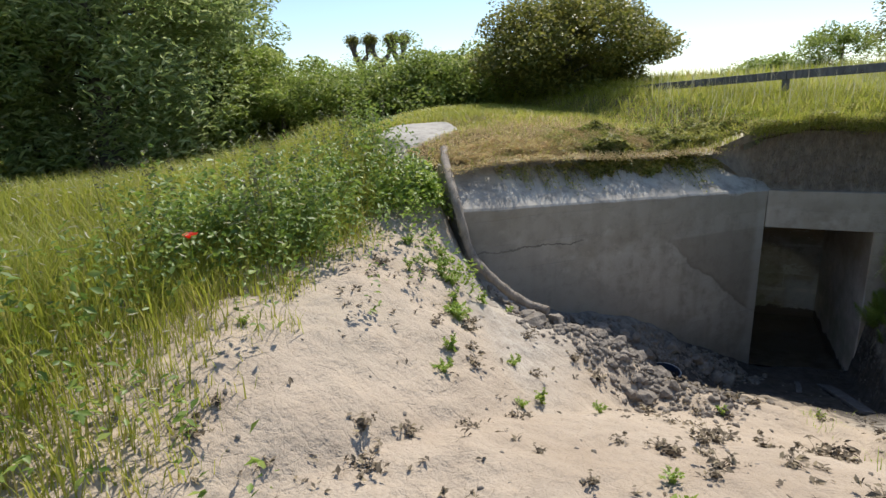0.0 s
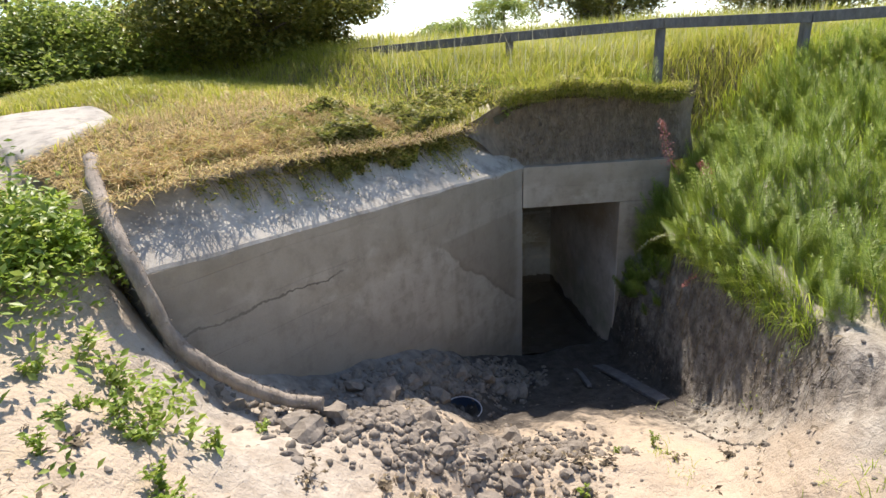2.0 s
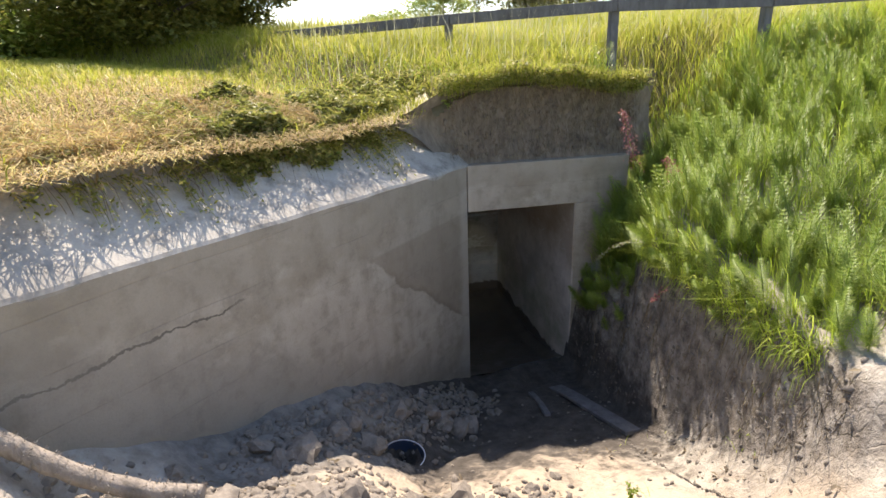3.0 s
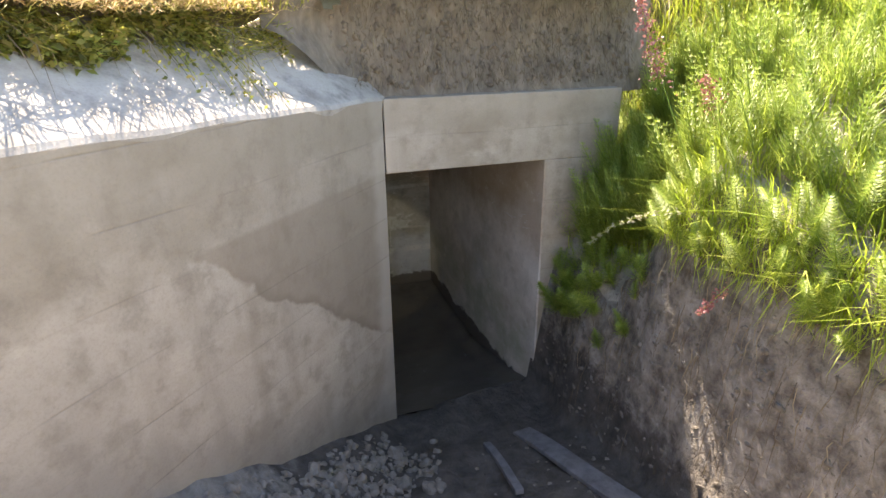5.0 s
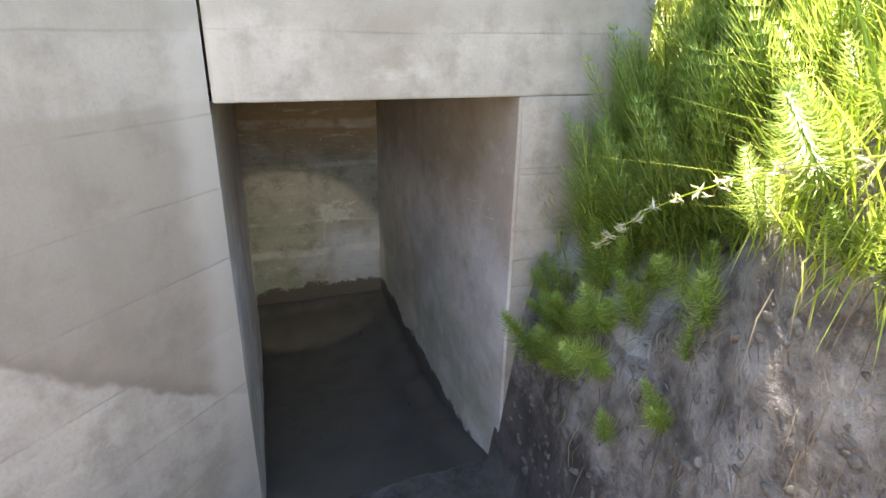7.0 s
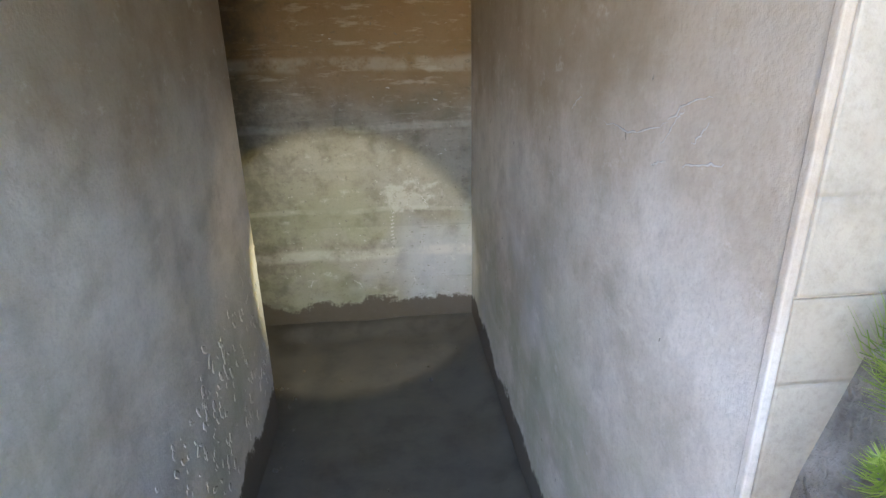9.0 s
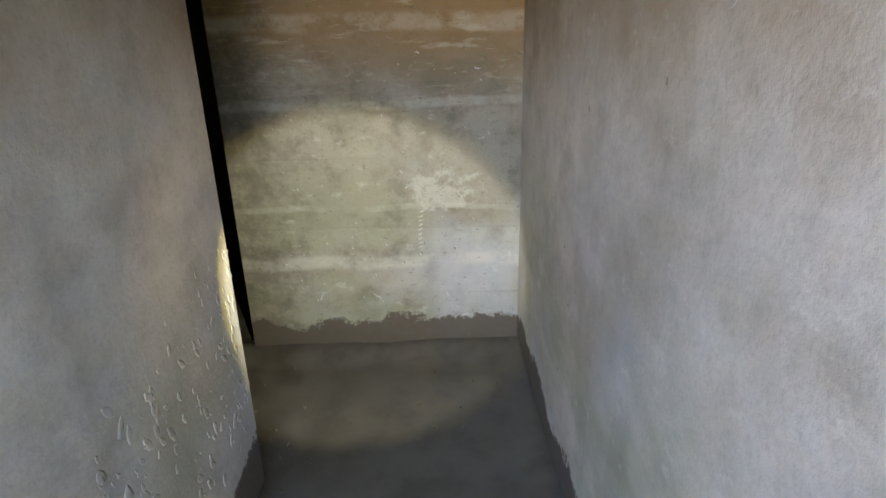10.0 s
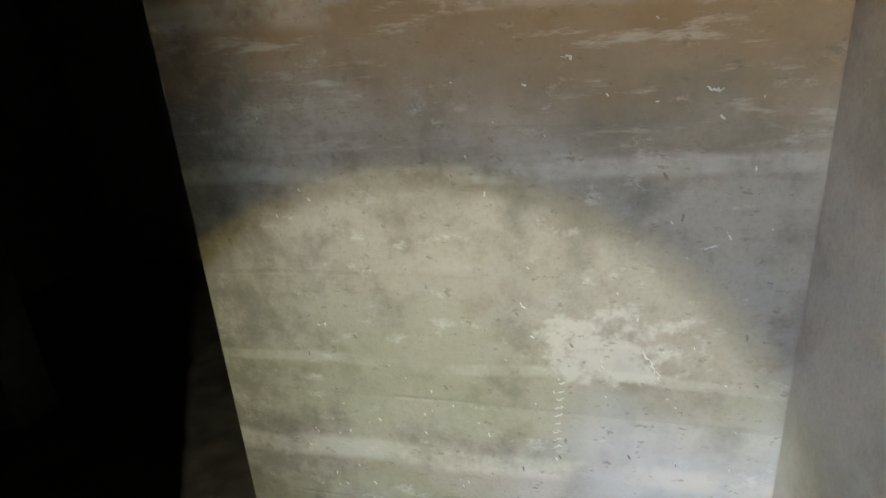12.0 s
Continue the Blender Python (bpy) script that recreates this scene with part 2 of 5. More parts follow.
# ---- materials ----
def sand_mat():
    m, nt, b = mat("sand", 0.95)
    big = noise_fac(nt, 1.1, 5, 0.6)
    fine = noise_fac(nt, 70, 3, 0.7)
    clod = noise_fac(nt, 9, 6, 0.65)
    c = ramp(nt, big, [(0.3, (0.335, 0.262, 0.188)), (0.55, (0.425, 0.343, 0.256)), (0.75, (0.38, 0.315, 0.237))])
    c = mix(nt, grey(nt, clod, 0.52, 0.85), c, (0.29, 0.225, 0.16))
    c = mix(nt, calc(nt, "MULTIPLY", grey(nt, fine, 0.5, 0.75), 0.5), c, (0.22, 0.17, 0.12))
    xyz = split(nt)
    # pale grey clay towards the bank and along the end of the splayed wall
    side = calc(nt, "ADD", calc(nt, "MULTIPLY", xyz[0], 0.8), calc(nt, "MULTIPLY", big, 0.8))
    c = mix(nt, grey(nt, side, 0.80, 1.15), c, ramp(nt, clod, [(0.35, (0.20, 0.17, 0.135)), (0.6, (0.36, 0.325, 0.27))]))
    strip = calc(nt, "ADD", calc(nt, "ADD", calc(nt, "MULTIPLY", xyz[0], 0.80), calc(nt, "MULTIPLY", xyz[1], 0.62)), calc(nt, "MULTIPLY", big, 0.9))
    strip = calc(nt, "MULTIPLY", grey(nt, strip, -3.75, -3.45), grey(nt, xyz[0], -1.2, -1.9))
    c = mix(nt, calc(nt, "MULTIPLY", strip, 0.8), c, ramp(nt, clod, [(0.35, (0.26, 0.22, 0.175)), (0.62, (0.44, 0.39, 0.325))]))
    # grey dug-out clay heaped along the foot of the splayed wall
    out = calc(nt, "SUBTRACT", calc(nt, "MULTIPLY", xyz[0], 0.729), calc(nt, "MULTIPLY", xyz[1], 0.685))
    run = calc(nt, "MULTIPLY", calc(nt, "ADD", calc(nt, "MULTIPLY", xyz[0], 0.685), calc(nt, "MULTIPLY", xyz[1], 0.729)), -1.0)
    dug = calc(nt, "MULTIPLY", grey(nt, calc(nt, "MULTIPLY_ADD", clod, 0.5, out), 1.05, 0.80), grey(nt, calc(nt, "MULTIPLY_ADD", big, 0.6, run), 3.7, 3.35))
    c = mix(nt, calc(nt, "MULTIPLY", dug, 0.9), c, ramp(nt, clod, [(0.35, (0.10, 0.088, 0.075)), (0.62, (0.22, 0.20, 0.172))]))
    # darker crumbling earth where the bank is steep, plants' shade put into its colour
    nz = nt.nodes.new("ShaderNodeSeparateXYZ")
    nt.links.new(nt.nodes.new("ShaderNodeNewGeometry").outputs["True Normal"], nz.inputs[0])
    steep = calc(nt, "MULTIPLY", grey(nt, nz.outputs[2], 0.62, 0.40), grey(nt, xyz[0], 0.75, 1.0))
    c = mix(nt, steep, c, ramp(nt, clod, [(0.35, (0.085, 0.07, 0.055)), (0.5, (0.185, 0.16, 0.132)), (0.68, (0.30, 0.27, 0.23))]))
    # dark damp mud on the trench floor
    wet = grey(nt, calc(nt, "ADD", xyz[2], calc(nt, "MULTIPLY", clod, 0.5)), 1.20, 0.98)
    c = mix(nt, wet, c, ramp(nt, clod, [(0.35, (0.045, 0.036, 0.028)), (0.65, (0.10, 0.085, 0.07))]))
    # turf soil beneath the meadow and on the roof
    soil = grey(nt, calc(nt, "ADD", xyz[2], calc(nt, "MULTIPLY", big, 0.35)), 2.72, 2.9)
    c = mix(nt, soil, c, (0.15, 0.12, 0.06))
    nt.links.new(c, b.inputs["Base Color"])
    crack = nt.nodes.new("ShaderNodeTexVoronoi")
    crack.feature = "DISTANCE_TO_EDGE"
    crack.inputs["Scale"].default_value = 9.0
    nt.links.new(place(nt), crack.inputs["Vector"])
    cr = calc(nt, "MULTIPLY", grey(nt, crack.outputs["Distance"], 0.0, 0.05), 1.0)
    bump(nt, b, [(cr, 0.25, 0.015), (noise_fac(nt, 3.5, 5, 0.6), 0.6, 0.06), (clod, 0.9, 0.035), (fine, 0.6, 0.006)])
    return m


def mud_mat():
    m, nt, b = mat("wet_mud", 0.4)
    clod = noise_fac(nt, 7, 6, 0.6)
    fine = noise_fac(nt, 55, 3, 0.6)
    nt.links.new(ramp(nt, clod, [(0.35, (0.060, 0.052, 0.042)), (0.7, (0.115, 0.10, 0.082))]), b.inputs["Base Color"])
    nt.links.new(ramp(nt, clod, [(0.4, (0.28, 0.28, 0.28)), (0.7, (0.6, 0.6, 0.6))]), b.inputs["Roughness"])
    bump(nt, b, [(clod, 0.12, 0.02), (fine, 0.12, 0.003)])
    return m


def concrete_mat(name, light, dark, board=0.0, stain=0.5, damp=None, seam_dark=0.15):
    m, nt, b = mat(name, 0.9)
    big = noise_fac(nt, 1.3, 5, 0.6, (1, 1, 1.6))
    mid = noise_fac(nt, 7, 6, 0.65)
    fine = noise_fac(nt, 90, 3, 0.7)
    c = ramp(nt, big, [(0.32, dark), (0.5, light), (0.72, tuple(v * 0.86 for v in light))])
    c = mix(nt, calc(nt, "MULTIPLY", grey(nt, mid, 0.45, 0.72), stain), c, tuple(v * 0.62 for v in dark))
    c = mix(nt, calc(nt, "MULTIPLY", grey(nt, fine, 0.4, 0.8), 0.25), c, tuple(v * 0.5 for v in dark))
    run = noise_fac(nt, 5.0, 4, 0.6, (1, 1, 0.12))
    c = mix(nt, calc(nt, "MULTIPLY", grey(nt, run, 0.5, 0.75), 0.35), c, tuple(v * 0.66 for v in dark))
    pale = noise_fac(nt, 2.6, 6, 0.7, (1, 1, 2.0), (7, 3, 1))
    c = mix(nt, calc(nt, "MULTIPLY", grey(nt, pale, 0.58, 0.72), 0.45), c, tuple(min(0.8, v * 1.28) for v in light))
    if damp:
        c = damp(nt, c)
    heights = [(mid, 0.25, 0.02), (fine, 0.3, 0.004)]
    if board:
        xyz = split(nt)
        z = calc(nt, "ADD", calc(nt, "MULTIPLY", xyz[2], 1 / board), calc(nt, "MULTIPLY", noise_fac(nt, 0.9, 2), 0.25))
        saw = calc(nt, "FRACT", z)
        step = calc(nt, "FLOOR", z)
        wv = nt.nodes.new("ShaderNodeTexWhiteNoise")
        wv.noise_dimensions = "1D"
        nt.links.new(step, wv.inputs["W"])
        c = mix(nt, calc(nt, "MULTIPLY", wv.outputs[0], 0.16), c, tuple(v * 0.72 for v in dark))
        seam = grey(nt, calc(nt, "ABSOLUTE", calc(nt, "SUBTRACT", saw, 0.5)), 0.475, 0.5)
        seam = calc(nt, "MULTIPLY", seam, grey(nt, noise_fac(nt, 2.3, 3, 0.6), 0.38, 0.62))
        c = mix(nt, calc(nt, "MULTIPLY", seam, seam_dark), c, tuple(v * 0.4 for v in dark))
        heights = [(wv.outputs[0], 0.35, 0.006), (calc(nt, "MULTIPLY", seam, -1.0), 0.35, 0.006)] + heights
    nt.links.new(c, b.inputs["Base Color"])
    bump(nt, b, heights)
    return m


def plant_mat(name, stops, trans=0.35, rough=0.45):
    m, nt, b = mat(name, rough)
    geo = nt.nodes.new("ShaderNodeNewGeometry")
    c = ramp(nt, geo.outputs["Random Per Island"], stops)
    patch = noise_fac(nt, 0.9, 3)
    c = mix(nt, calc(nt, "MULTIPLY", grey(nt, patch, 0.4, 0.7), 0.4), c, tuple(v * 0.75 for v in stops[0][1]))
    nt.links.new(c, b.inputs["Base Color"])
    b.inputs["Specular IOR Level"].default_value = 0.5
    t = node(nt, "BsdfTranslucent")
    nt.links.new(c, t.inputs[0])
    mx = node(nt, "MixShader", Fac=trans)
    nt.links.new(b.outputs[0], mx.inputs[1])
    nt.links.new(t.outputs[0], mx.inputs[2])
    nt.links.new(mx.outputs[0], nt.nodes["Material Output"].inputs["Surface"])
    return m


def bark_mat(name, a, b_):
    m, nt, b = mat(name, 0.9)
    n = noise_fac(nt, 14, 6, 0.7, (1, 1, 0.35))
    f = noise_fac(nt, 80, 3, 0.7)
    nt.links.new(ramp(nt, n, [(0.3, a), (0.7, b_)]), b.inputs["Base Color"])
    bump(nt, b, [(n, 0.8, 0.02), (f, 0.5, 0.004)])
    return m


def wing_damp(nt, c):
    """A brown weathered wedge above a curling tide line near the door, a pale arris at the corner and an open board joint."""
    xyz = split(nt)
    s = calc(nt, "MULTIPLY", calc(nt, "ADD", calc(nt, "MULTIPLY", xyz[0], 0.685), calc(nt, "MULTIPLY", xyz[1], 0.729)), -1.0)
    wob = calc(nt, "SUBTRACT", noise_fac(nt, 2.6, 4, 0.55), 0.5)
    line = calc(nt, "ADD", calc(nt, "MULTIPLY_ADD", s, 0.74, 0.88), calc(nt, "MULTIPLY", wob, 0.36))
    above = calc(nt, "SUBTRACT", xyz[2], line)
    over = grey(nt, above, 0.0, 0.035)
    wedge = calc(nt, "MULTIPLY", over, calc(nt, "MULTIPLY_ADD", grey(nt, xyz[2], 2.03, 2.0), 0.55, 0.35))
    wedge = calc(nt, "MULTIPLY", calc(nt, "MULTIPLY", wedge, grey(nt, s, -0.05, -0.02)), grey(nt, calc(nt, "ADD", s, wob), 1.9, 1.3))
    rim = calc(nt, "MULTIPLY", over, grey(nt, above, 0.10, 0.02))
    c = mix(nt, calc(nt, "MULTIPLY", wedge, 0.72), c, (0.215, 0.17, 0.12))
    c = mix(nt, calc(nt, "MULTIPLY", calc(nt, "MULTIPLY", rim, grey(nt, s, 1.5, 1.0)), 0.45), c, (0.15, 0.115, 0.08))
    here = grey(nt, s, -0.05, -0.02)
    edge = grey(nt, calc(nt, "ADD", s, calc(nt, "MULTIPLY", wob, 0.25)), 0.20, 0.08)
    c = mix(nt, calc(nt, "MULTIPLY", calc(nt, "MULTIPLY", edge, here), 0.6), c, (0.48, 0.42, 0.34))
    upper = grey(nt, calc(nt, "ADD", xyz[2], calc(nt, "MULTIPLY", wob, 0.3)), 2.20, 2.28)
    c = mix(nt, calc(nt, "MULTIPLY", upper, 0.42), c, (0.25, 0.21, 0.155))
    joint = calc(nt, "ABSOLUTE", calc(nt, "SUBTRACT", calc(nt, "ADD", xyz[2], calc(nt, "MULTIPLY", noise_fac(nt, 3.4, 5, 0.7), 0.16)), 2.235))
    joint = calc(nt, "MULTIPLY", grey(nt, joint, 0.011, 0.003), grey(nt, calc(nt, "ADD", s, calc(nt, "MULTIPLY", noise_fac(nt, 3.0, 3), 1.2)), 3.05, 3.35))
    c = mix(nt, calc(nt, "MULTIPLY", joint, 0.8), c, (0.06, 0.048, 0.036))
    foot = grey(nt, calc(nt, "ADD", calc(nt, "SUBTRACT", xyz[2], calc(nt, "MULTIPLY", s, 0.55)), calc(nt, "MULTIPLY", noise_fac(nt, 6, 4), 0.4)), 0.75, 0.45)
    return mix(nt, calc(nt, "MULTIPLY", foot, 0.5), c, (0.19, 0.165, 0.135))


def cellar_damp_and_light(nt, c):
    """Green algae and painted bluish light low down, ochre brown towards the ceiling, a brown splash line at the foot.
    """
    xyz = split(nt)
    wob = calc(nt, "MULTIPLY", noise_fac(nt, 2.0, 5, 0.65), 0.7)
    alga = calc(nt, "MULTIPLY", grey(nt, noise_fac(nt, 1.6, 5, 0.6, (1, 1, 1.5), (3, 9, 2)), 0.42, 0.62), grey(nt, calc(nt, "ADD", xyz[2], wob), 1.55, 0.9))
    c = mix(nt, calc(nt, "MULTIPLY", alga, 0.4), c, (0.27, 0.29, 0.15))
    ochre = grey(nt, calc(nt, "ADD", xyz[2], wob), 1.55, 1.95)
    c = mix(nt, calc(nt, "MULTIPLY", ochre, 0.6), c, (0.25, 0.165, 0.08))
    # bluish sky light put into the colour as patches low on the walls
    cool = calc(nt, "MULTIPLY", grey(nt, noise_fac(nt, 1.1, 4, 0.55, (1, 1, 1), (1, 5, 8)), 0.48, 0.66), grey(nt, xyz[2], 1.5, 0.6))
    c = mix(nt, calc(nt, "MULTIPLY", cool, 0.5), c, (0.50, 0.515, 0.55))
    chip = grey(nt, noise_fac(nt, 11, 6, 0.75, (1, 1, 1.6)), 0.57, 0.70)
    c = mix(nt, calc(nt, "MULTIPLY", chip, 0.3), c, (0.72, 0.69, 0.62))
    foot = grey(nt, calc(nt, "ADD", xyz[2], calc(nt, "MULTIPLY", noise_fac(nt, 4.5, 6, 0.75), 0.34)), 0.335, 0.305)
    return mix(nt, calc(nt, "MULTIPLY", foot, 0.92), c, (0.075, 0.055, 0.038))


def end_wall_damp_and_shade(nt, c):
    """The cellar's stains, with shade painted dark by the side opening and a patch of peeling whitewash."""
    c = cellar_damp_and_light(nt, c)
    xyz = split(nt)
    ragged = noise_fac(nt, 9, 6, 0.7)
    # deeper ochre brown towards the ceiling
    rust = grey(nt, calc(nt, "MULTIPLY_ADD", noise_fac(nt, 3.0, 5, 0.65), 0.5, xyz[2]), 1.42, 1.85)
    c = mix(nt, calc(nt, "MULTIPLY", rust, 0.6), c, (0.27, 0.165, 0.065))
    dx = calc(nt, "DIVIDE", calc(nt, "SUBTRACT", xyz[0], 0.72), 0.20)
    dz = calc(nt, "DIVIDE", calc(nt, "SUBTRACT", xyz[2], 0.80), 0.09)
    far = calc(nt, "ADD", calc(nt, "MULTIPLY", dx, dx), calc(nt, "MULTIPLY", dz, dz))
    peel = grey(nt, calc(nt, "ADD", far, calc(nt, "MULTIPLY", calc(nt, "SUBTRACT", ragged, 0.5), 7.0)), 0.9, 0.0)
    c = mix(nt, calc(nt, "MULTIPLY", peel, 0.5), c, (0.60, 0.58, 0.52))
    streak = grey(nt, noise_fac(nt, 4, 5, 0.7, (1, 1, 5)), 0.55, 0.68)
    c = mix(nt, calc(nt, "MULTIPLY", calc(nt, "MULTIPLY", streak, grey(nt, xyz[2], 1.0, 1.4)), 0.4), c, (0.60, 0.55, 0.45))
    # shade behind the left wall's edge, painted as dark speckles
    side_shade = calc(nt, "ADD", calc(nt, "MULTIPLY", xyz[0], -1.3), calc(nt, "MULTIPLY", ragged, 1.5))
    side_shade = calc(nt, "MULTIPLY", grey(nt, side_shade, 0.60, 1.1), grey(nt, noise_fac(nt, 17, 6, 0.75), 0.30, 0.55))
    c = mix(nt, calc(nt, "MULTIPLY", side_shade, 0.55), c, (0.10, 0.085, 0.07))
    # pale lime bands left by the board joints
    for z, half, amount in ((0.45, 0.045, 0.45), (0.72, 0.02, 0.25), (1.19, 0.03, 0.4), (1.52, 0.05, 0.35)):
        off = calc(nt, "ABSOLUTE", calc(nt, "SUBTRACT", calc(nt, "MULTIPLY_ADD", noise_fac(nt, 2.2, 3), 0.08, xyz[2]), z + 0.04))
        band = calc(nt, "MULTIPLY", grey(nt, off, half, half * 0.35), grey(nt, noise_fac(nt, 5, 5, 0.7), 0.36, 0.58))
        c = mix(nt, calc(nt, "MULTIPLY", band, amount), c, (0.60, 0.57, 0.48))
    fleck = grey(nt, noise_fac(nt, 26, 5, 0.7, (1, 1, 1.7), (4, 2, 6)), 0.60, 0.66)
    c = mix(nt, calc(nt, "MULTIPLY", fleck, 0.5), c, (0.14, 0.12, 0.085))
    return c


SAND = sand_mat()
CONCRETE = concrete_mat("shuttered_concrete", (0.43, 0.37, 0.29), (0.29, 0.24, 0.175), board=0.25, stain=0.55, damp=wing_damp, seam_dark=0.24)
CONCRETE_TOP = concrete_mat("weathered_concrete", (0.42, 0.385, 0.33), (0.26, 0.235, 0.20), stain=0.8)
PLASTER = concrete_mat("limewashed_concrete", (0.66, 0.60, 0.525), (0.44, 0.385, 0.31), stain=0.4, damp=cellar_damp_and_light, seam_dark=0.1)
BACK_PLASTER = concrete_mat("stained_shaded_limewash", (0.35, 0.32, 0.26), (0.20, 0.18, 0.13), board=0.33, stain=0.7, damp=end_wall_damp_and_shade, seam_dark=0.08)
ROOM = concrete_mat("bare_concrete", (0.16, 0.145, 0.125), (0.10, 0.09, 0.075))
GRASS = plant_mat("grass", [(0.0, (0.26, 0.30, 0.035)), (0.5, (0.40, 0.42, 0.055)), (0.85, (0.50, 0.46, 0.11)), (1.0, (0.60, 0.48, 0.22))], 0.55)
LUSH = plant_mat("lush_grass", [(0.0, (0.26, 0.36, 0.035)), (0.6, (0.40, 0.50, 0.06)), (1.0, (0.55, 0.58, 0.15))], 0.55)
HORSETAIL = plant_mat("horsetail_green", [(0.0, (0.17, 0.26, 0.04)), (0.6, (0.31, 0.40, 0.065)), (1.0, (0.48, 0.55, 0.14))], 0.5)
HAY = plant_mat("hay", [(0.0, (0.30, 0.20, 0.09)), (0.3, (0.52, 0.37, 0.18)), (0.6, (0.66, 0.50, 0.25)), (0.9, (0.52, 0.46, 0.15)), (1.0, (0.32, 0.33, 0.07))], 0.35, 0.8)
LEAF = plant_mat("tree_leaves", [(0.0, (0.17, 0.24, 0.04)), (0.6, (0.30, 0.37, 0.075)), (1.0, (0.46, 0.48, 0.16))], 0.5)
WILLOW = plant_mat("willow_leaves", [(0.0, (0.20, 0.27, 0.08)), (0.6, (0.36, 0.42, 0.15)), (1.0, (0.54, 0.58, 0.30))], 0.58)
DARK_LEAF = plant_mat("thorn_leaves", [(0.0, (0.12, 0.14, 0.026)), (0.6, (0.23, 0.23, 0.05)), (1.0, (0.38, 0.34, 0.09))], 0.45)
WEED = plant_mat("weed_leaves", [(0.0, (0.20, 0.30, 0.04)), (0.6, (0.32, 0.43, 0.065)), (1.0, (0.46, 0.50, 0.13))], 0.5)
NETTLE = plant_mat("nettle_leaves", [(0.0, (0.11, 0.18, 0.03)), (0.6, (0.21, 0.30, 0.05)), (1.0, (0.36, 0.42, 0.10))], 0.45)
CREEPER = plant_mat("dry_creeper", [(0.0, (0.11, 0.12, 0.03)), (0.35, (0.27, 0.28, 0.055)), (0.6, (0.42, 0.42, 0.09)), (0.82, (0.56, 0.45, 0.18)), (1.0, (0.32, 0.42, 0.07))], 0.58)
DOCK = plant_mat("dock_seed", [(0.0, (0.10, 0.10, 0.05)), (0.6, (0.16, 0.15, 0.07)), (1.0, (0.24, 0.22, 0.11))], 0.3)
ROOT = plant_mat("dry_roots", [(0.0, (0.10, 0.075, 0.05)), (0.7, (0.18, 0.14, 0.09)), (1.0, (0.34, 0.27, 0.16))], 0.1, 0.9)
SEED = plant_mat("seed_heads", [(0.0, (0.45, 0.42, 0.25)), (1.0, (0.62, 0.60, 0.42))], 0.4)
SORREL = plant_mat("sorrel_red", [(0.0, (0.30, 0.09, 0.09)), (0.6, (0.44, 0.17, 0.15)), (1.0, (0.55, 0.32, 0.24))], 0.3)
POPPY = plant_mat("poppy_red", [(0.0, (0.75, 0.03, 0.015)), (1.0, (0.85, 0.05, 0.02))], 0.4)
BARK = bark_mat("bark", (0.06, 0.05, 0.04), (0.14, 0.115, 0.09))
GREY_BARK = bark_mat("grey_bark", (0.15, 0.125, 0.10), (0.35, 0.295, 0.24))
FENCE = bark_mat("weathered_rail", (0.09, 0.085, 0.085), (0.19, 0.18, 0.18))
CLAY = bark_mat("clay_clods", (0.12, 0.10, 0.08), (0.28, 0.24, 0.195))
SOIL = bark_mat("earth_face", (0.13, 0.10, 0.075), (0.30, 0.245, 0.18))
CHALK, _nt, _b = mat("chalk", 0.9)
_b.inputs["Base Color"].default_value = (0.54, 0.52, 0.48, 1)
BLUE, _nt, _b = mat("blue_plastic", 0.45)
_b.inputs["Base Color"].default_value = (0.022, 0.040, 0.075, 1)
RIM, _nt, _b = mat("worn_white_rim", 0.5)
_b.inputs["Base Color"].default_value = (0.50, 0.52, 0.54, 1)
DAMP_GREY = bark_mat("damp_grey_lime", (0.14, 0.125, 0.10), (0.26, 0.24, 0.20))
MUD = mud_mat()

# ---- ground ----
def spread(lo, hi, fine_lo, fine_hi, step, grow=1.16):
    mid = list(np.arange(fine_lo, fine_hi + 1e-6, step))
    a, s = fine_hi, step
    while a < hi:
        s *= grow
        a += s
        mid.append(a)
    a, s, first = fine_lo, step, []
    while a > lo:
        s *= grow
        a -= s
        first.append(a)
    return np.array(first[::-1] + mid)


gx = spread(-700, 700, -4.6, 3.2, 0.05)
gy = spread(-700, 700, -8.6, 2.0, 0.05)
X, Y = np.meshgrid(gx, gy, indexing="ij")
nx, ny = X.shape
D, S_ = behind(X, Y), along(X, Y)
solid = (S_ < WING_LEN) & (X < 1.42)
ZL, ZT = low(X, Y), top(X, Y)
V = np.concatenate([np.stack([X, Y, ZL], -1).reshape(-1, 3), np.stack([X, Y, ZT], -1).reshape(-1, 3)])
I, J = np.meshgrid(np.arange(nx - 1), np.arange(ny - 1), indexing="ij")
quad = np.stack([I * ny + J, (I + 1) * ny + J, (I + 1) * ny + J + 1, I * ny + J + 1], -1).reshape(-1, 4)
corner_d = D.reshape(-1)[quad]
corner_s = solid.reshape(-1)[quad]
is_low = (corner_d.min(1) < 0.03) | ~corner_s.all(1)
is_top = (corner_d.min(1) >= np.where(X.reshape(-1)[quad].max(1) < -0.3, 0.46, 0.10)) & corner_s.any(1) & ~is_low
F = np.concatenate([quad[is_low], quad[is_top] + nx * ny])
used = np.unique(F)
remap = np.zeros(len(V), np.int32)
remap[used] = np.arange(len(used))
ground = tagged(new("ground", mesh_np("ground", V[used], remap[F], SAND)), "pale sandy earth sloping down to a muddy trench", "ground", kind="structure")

# ---- bunker ----
def struct(name, bm, material, label):
    ob = part(name, bm, material, None)
    return tagged(ob, label, "wall" if "wall" in name else name.split("_")[0], kind="structure")


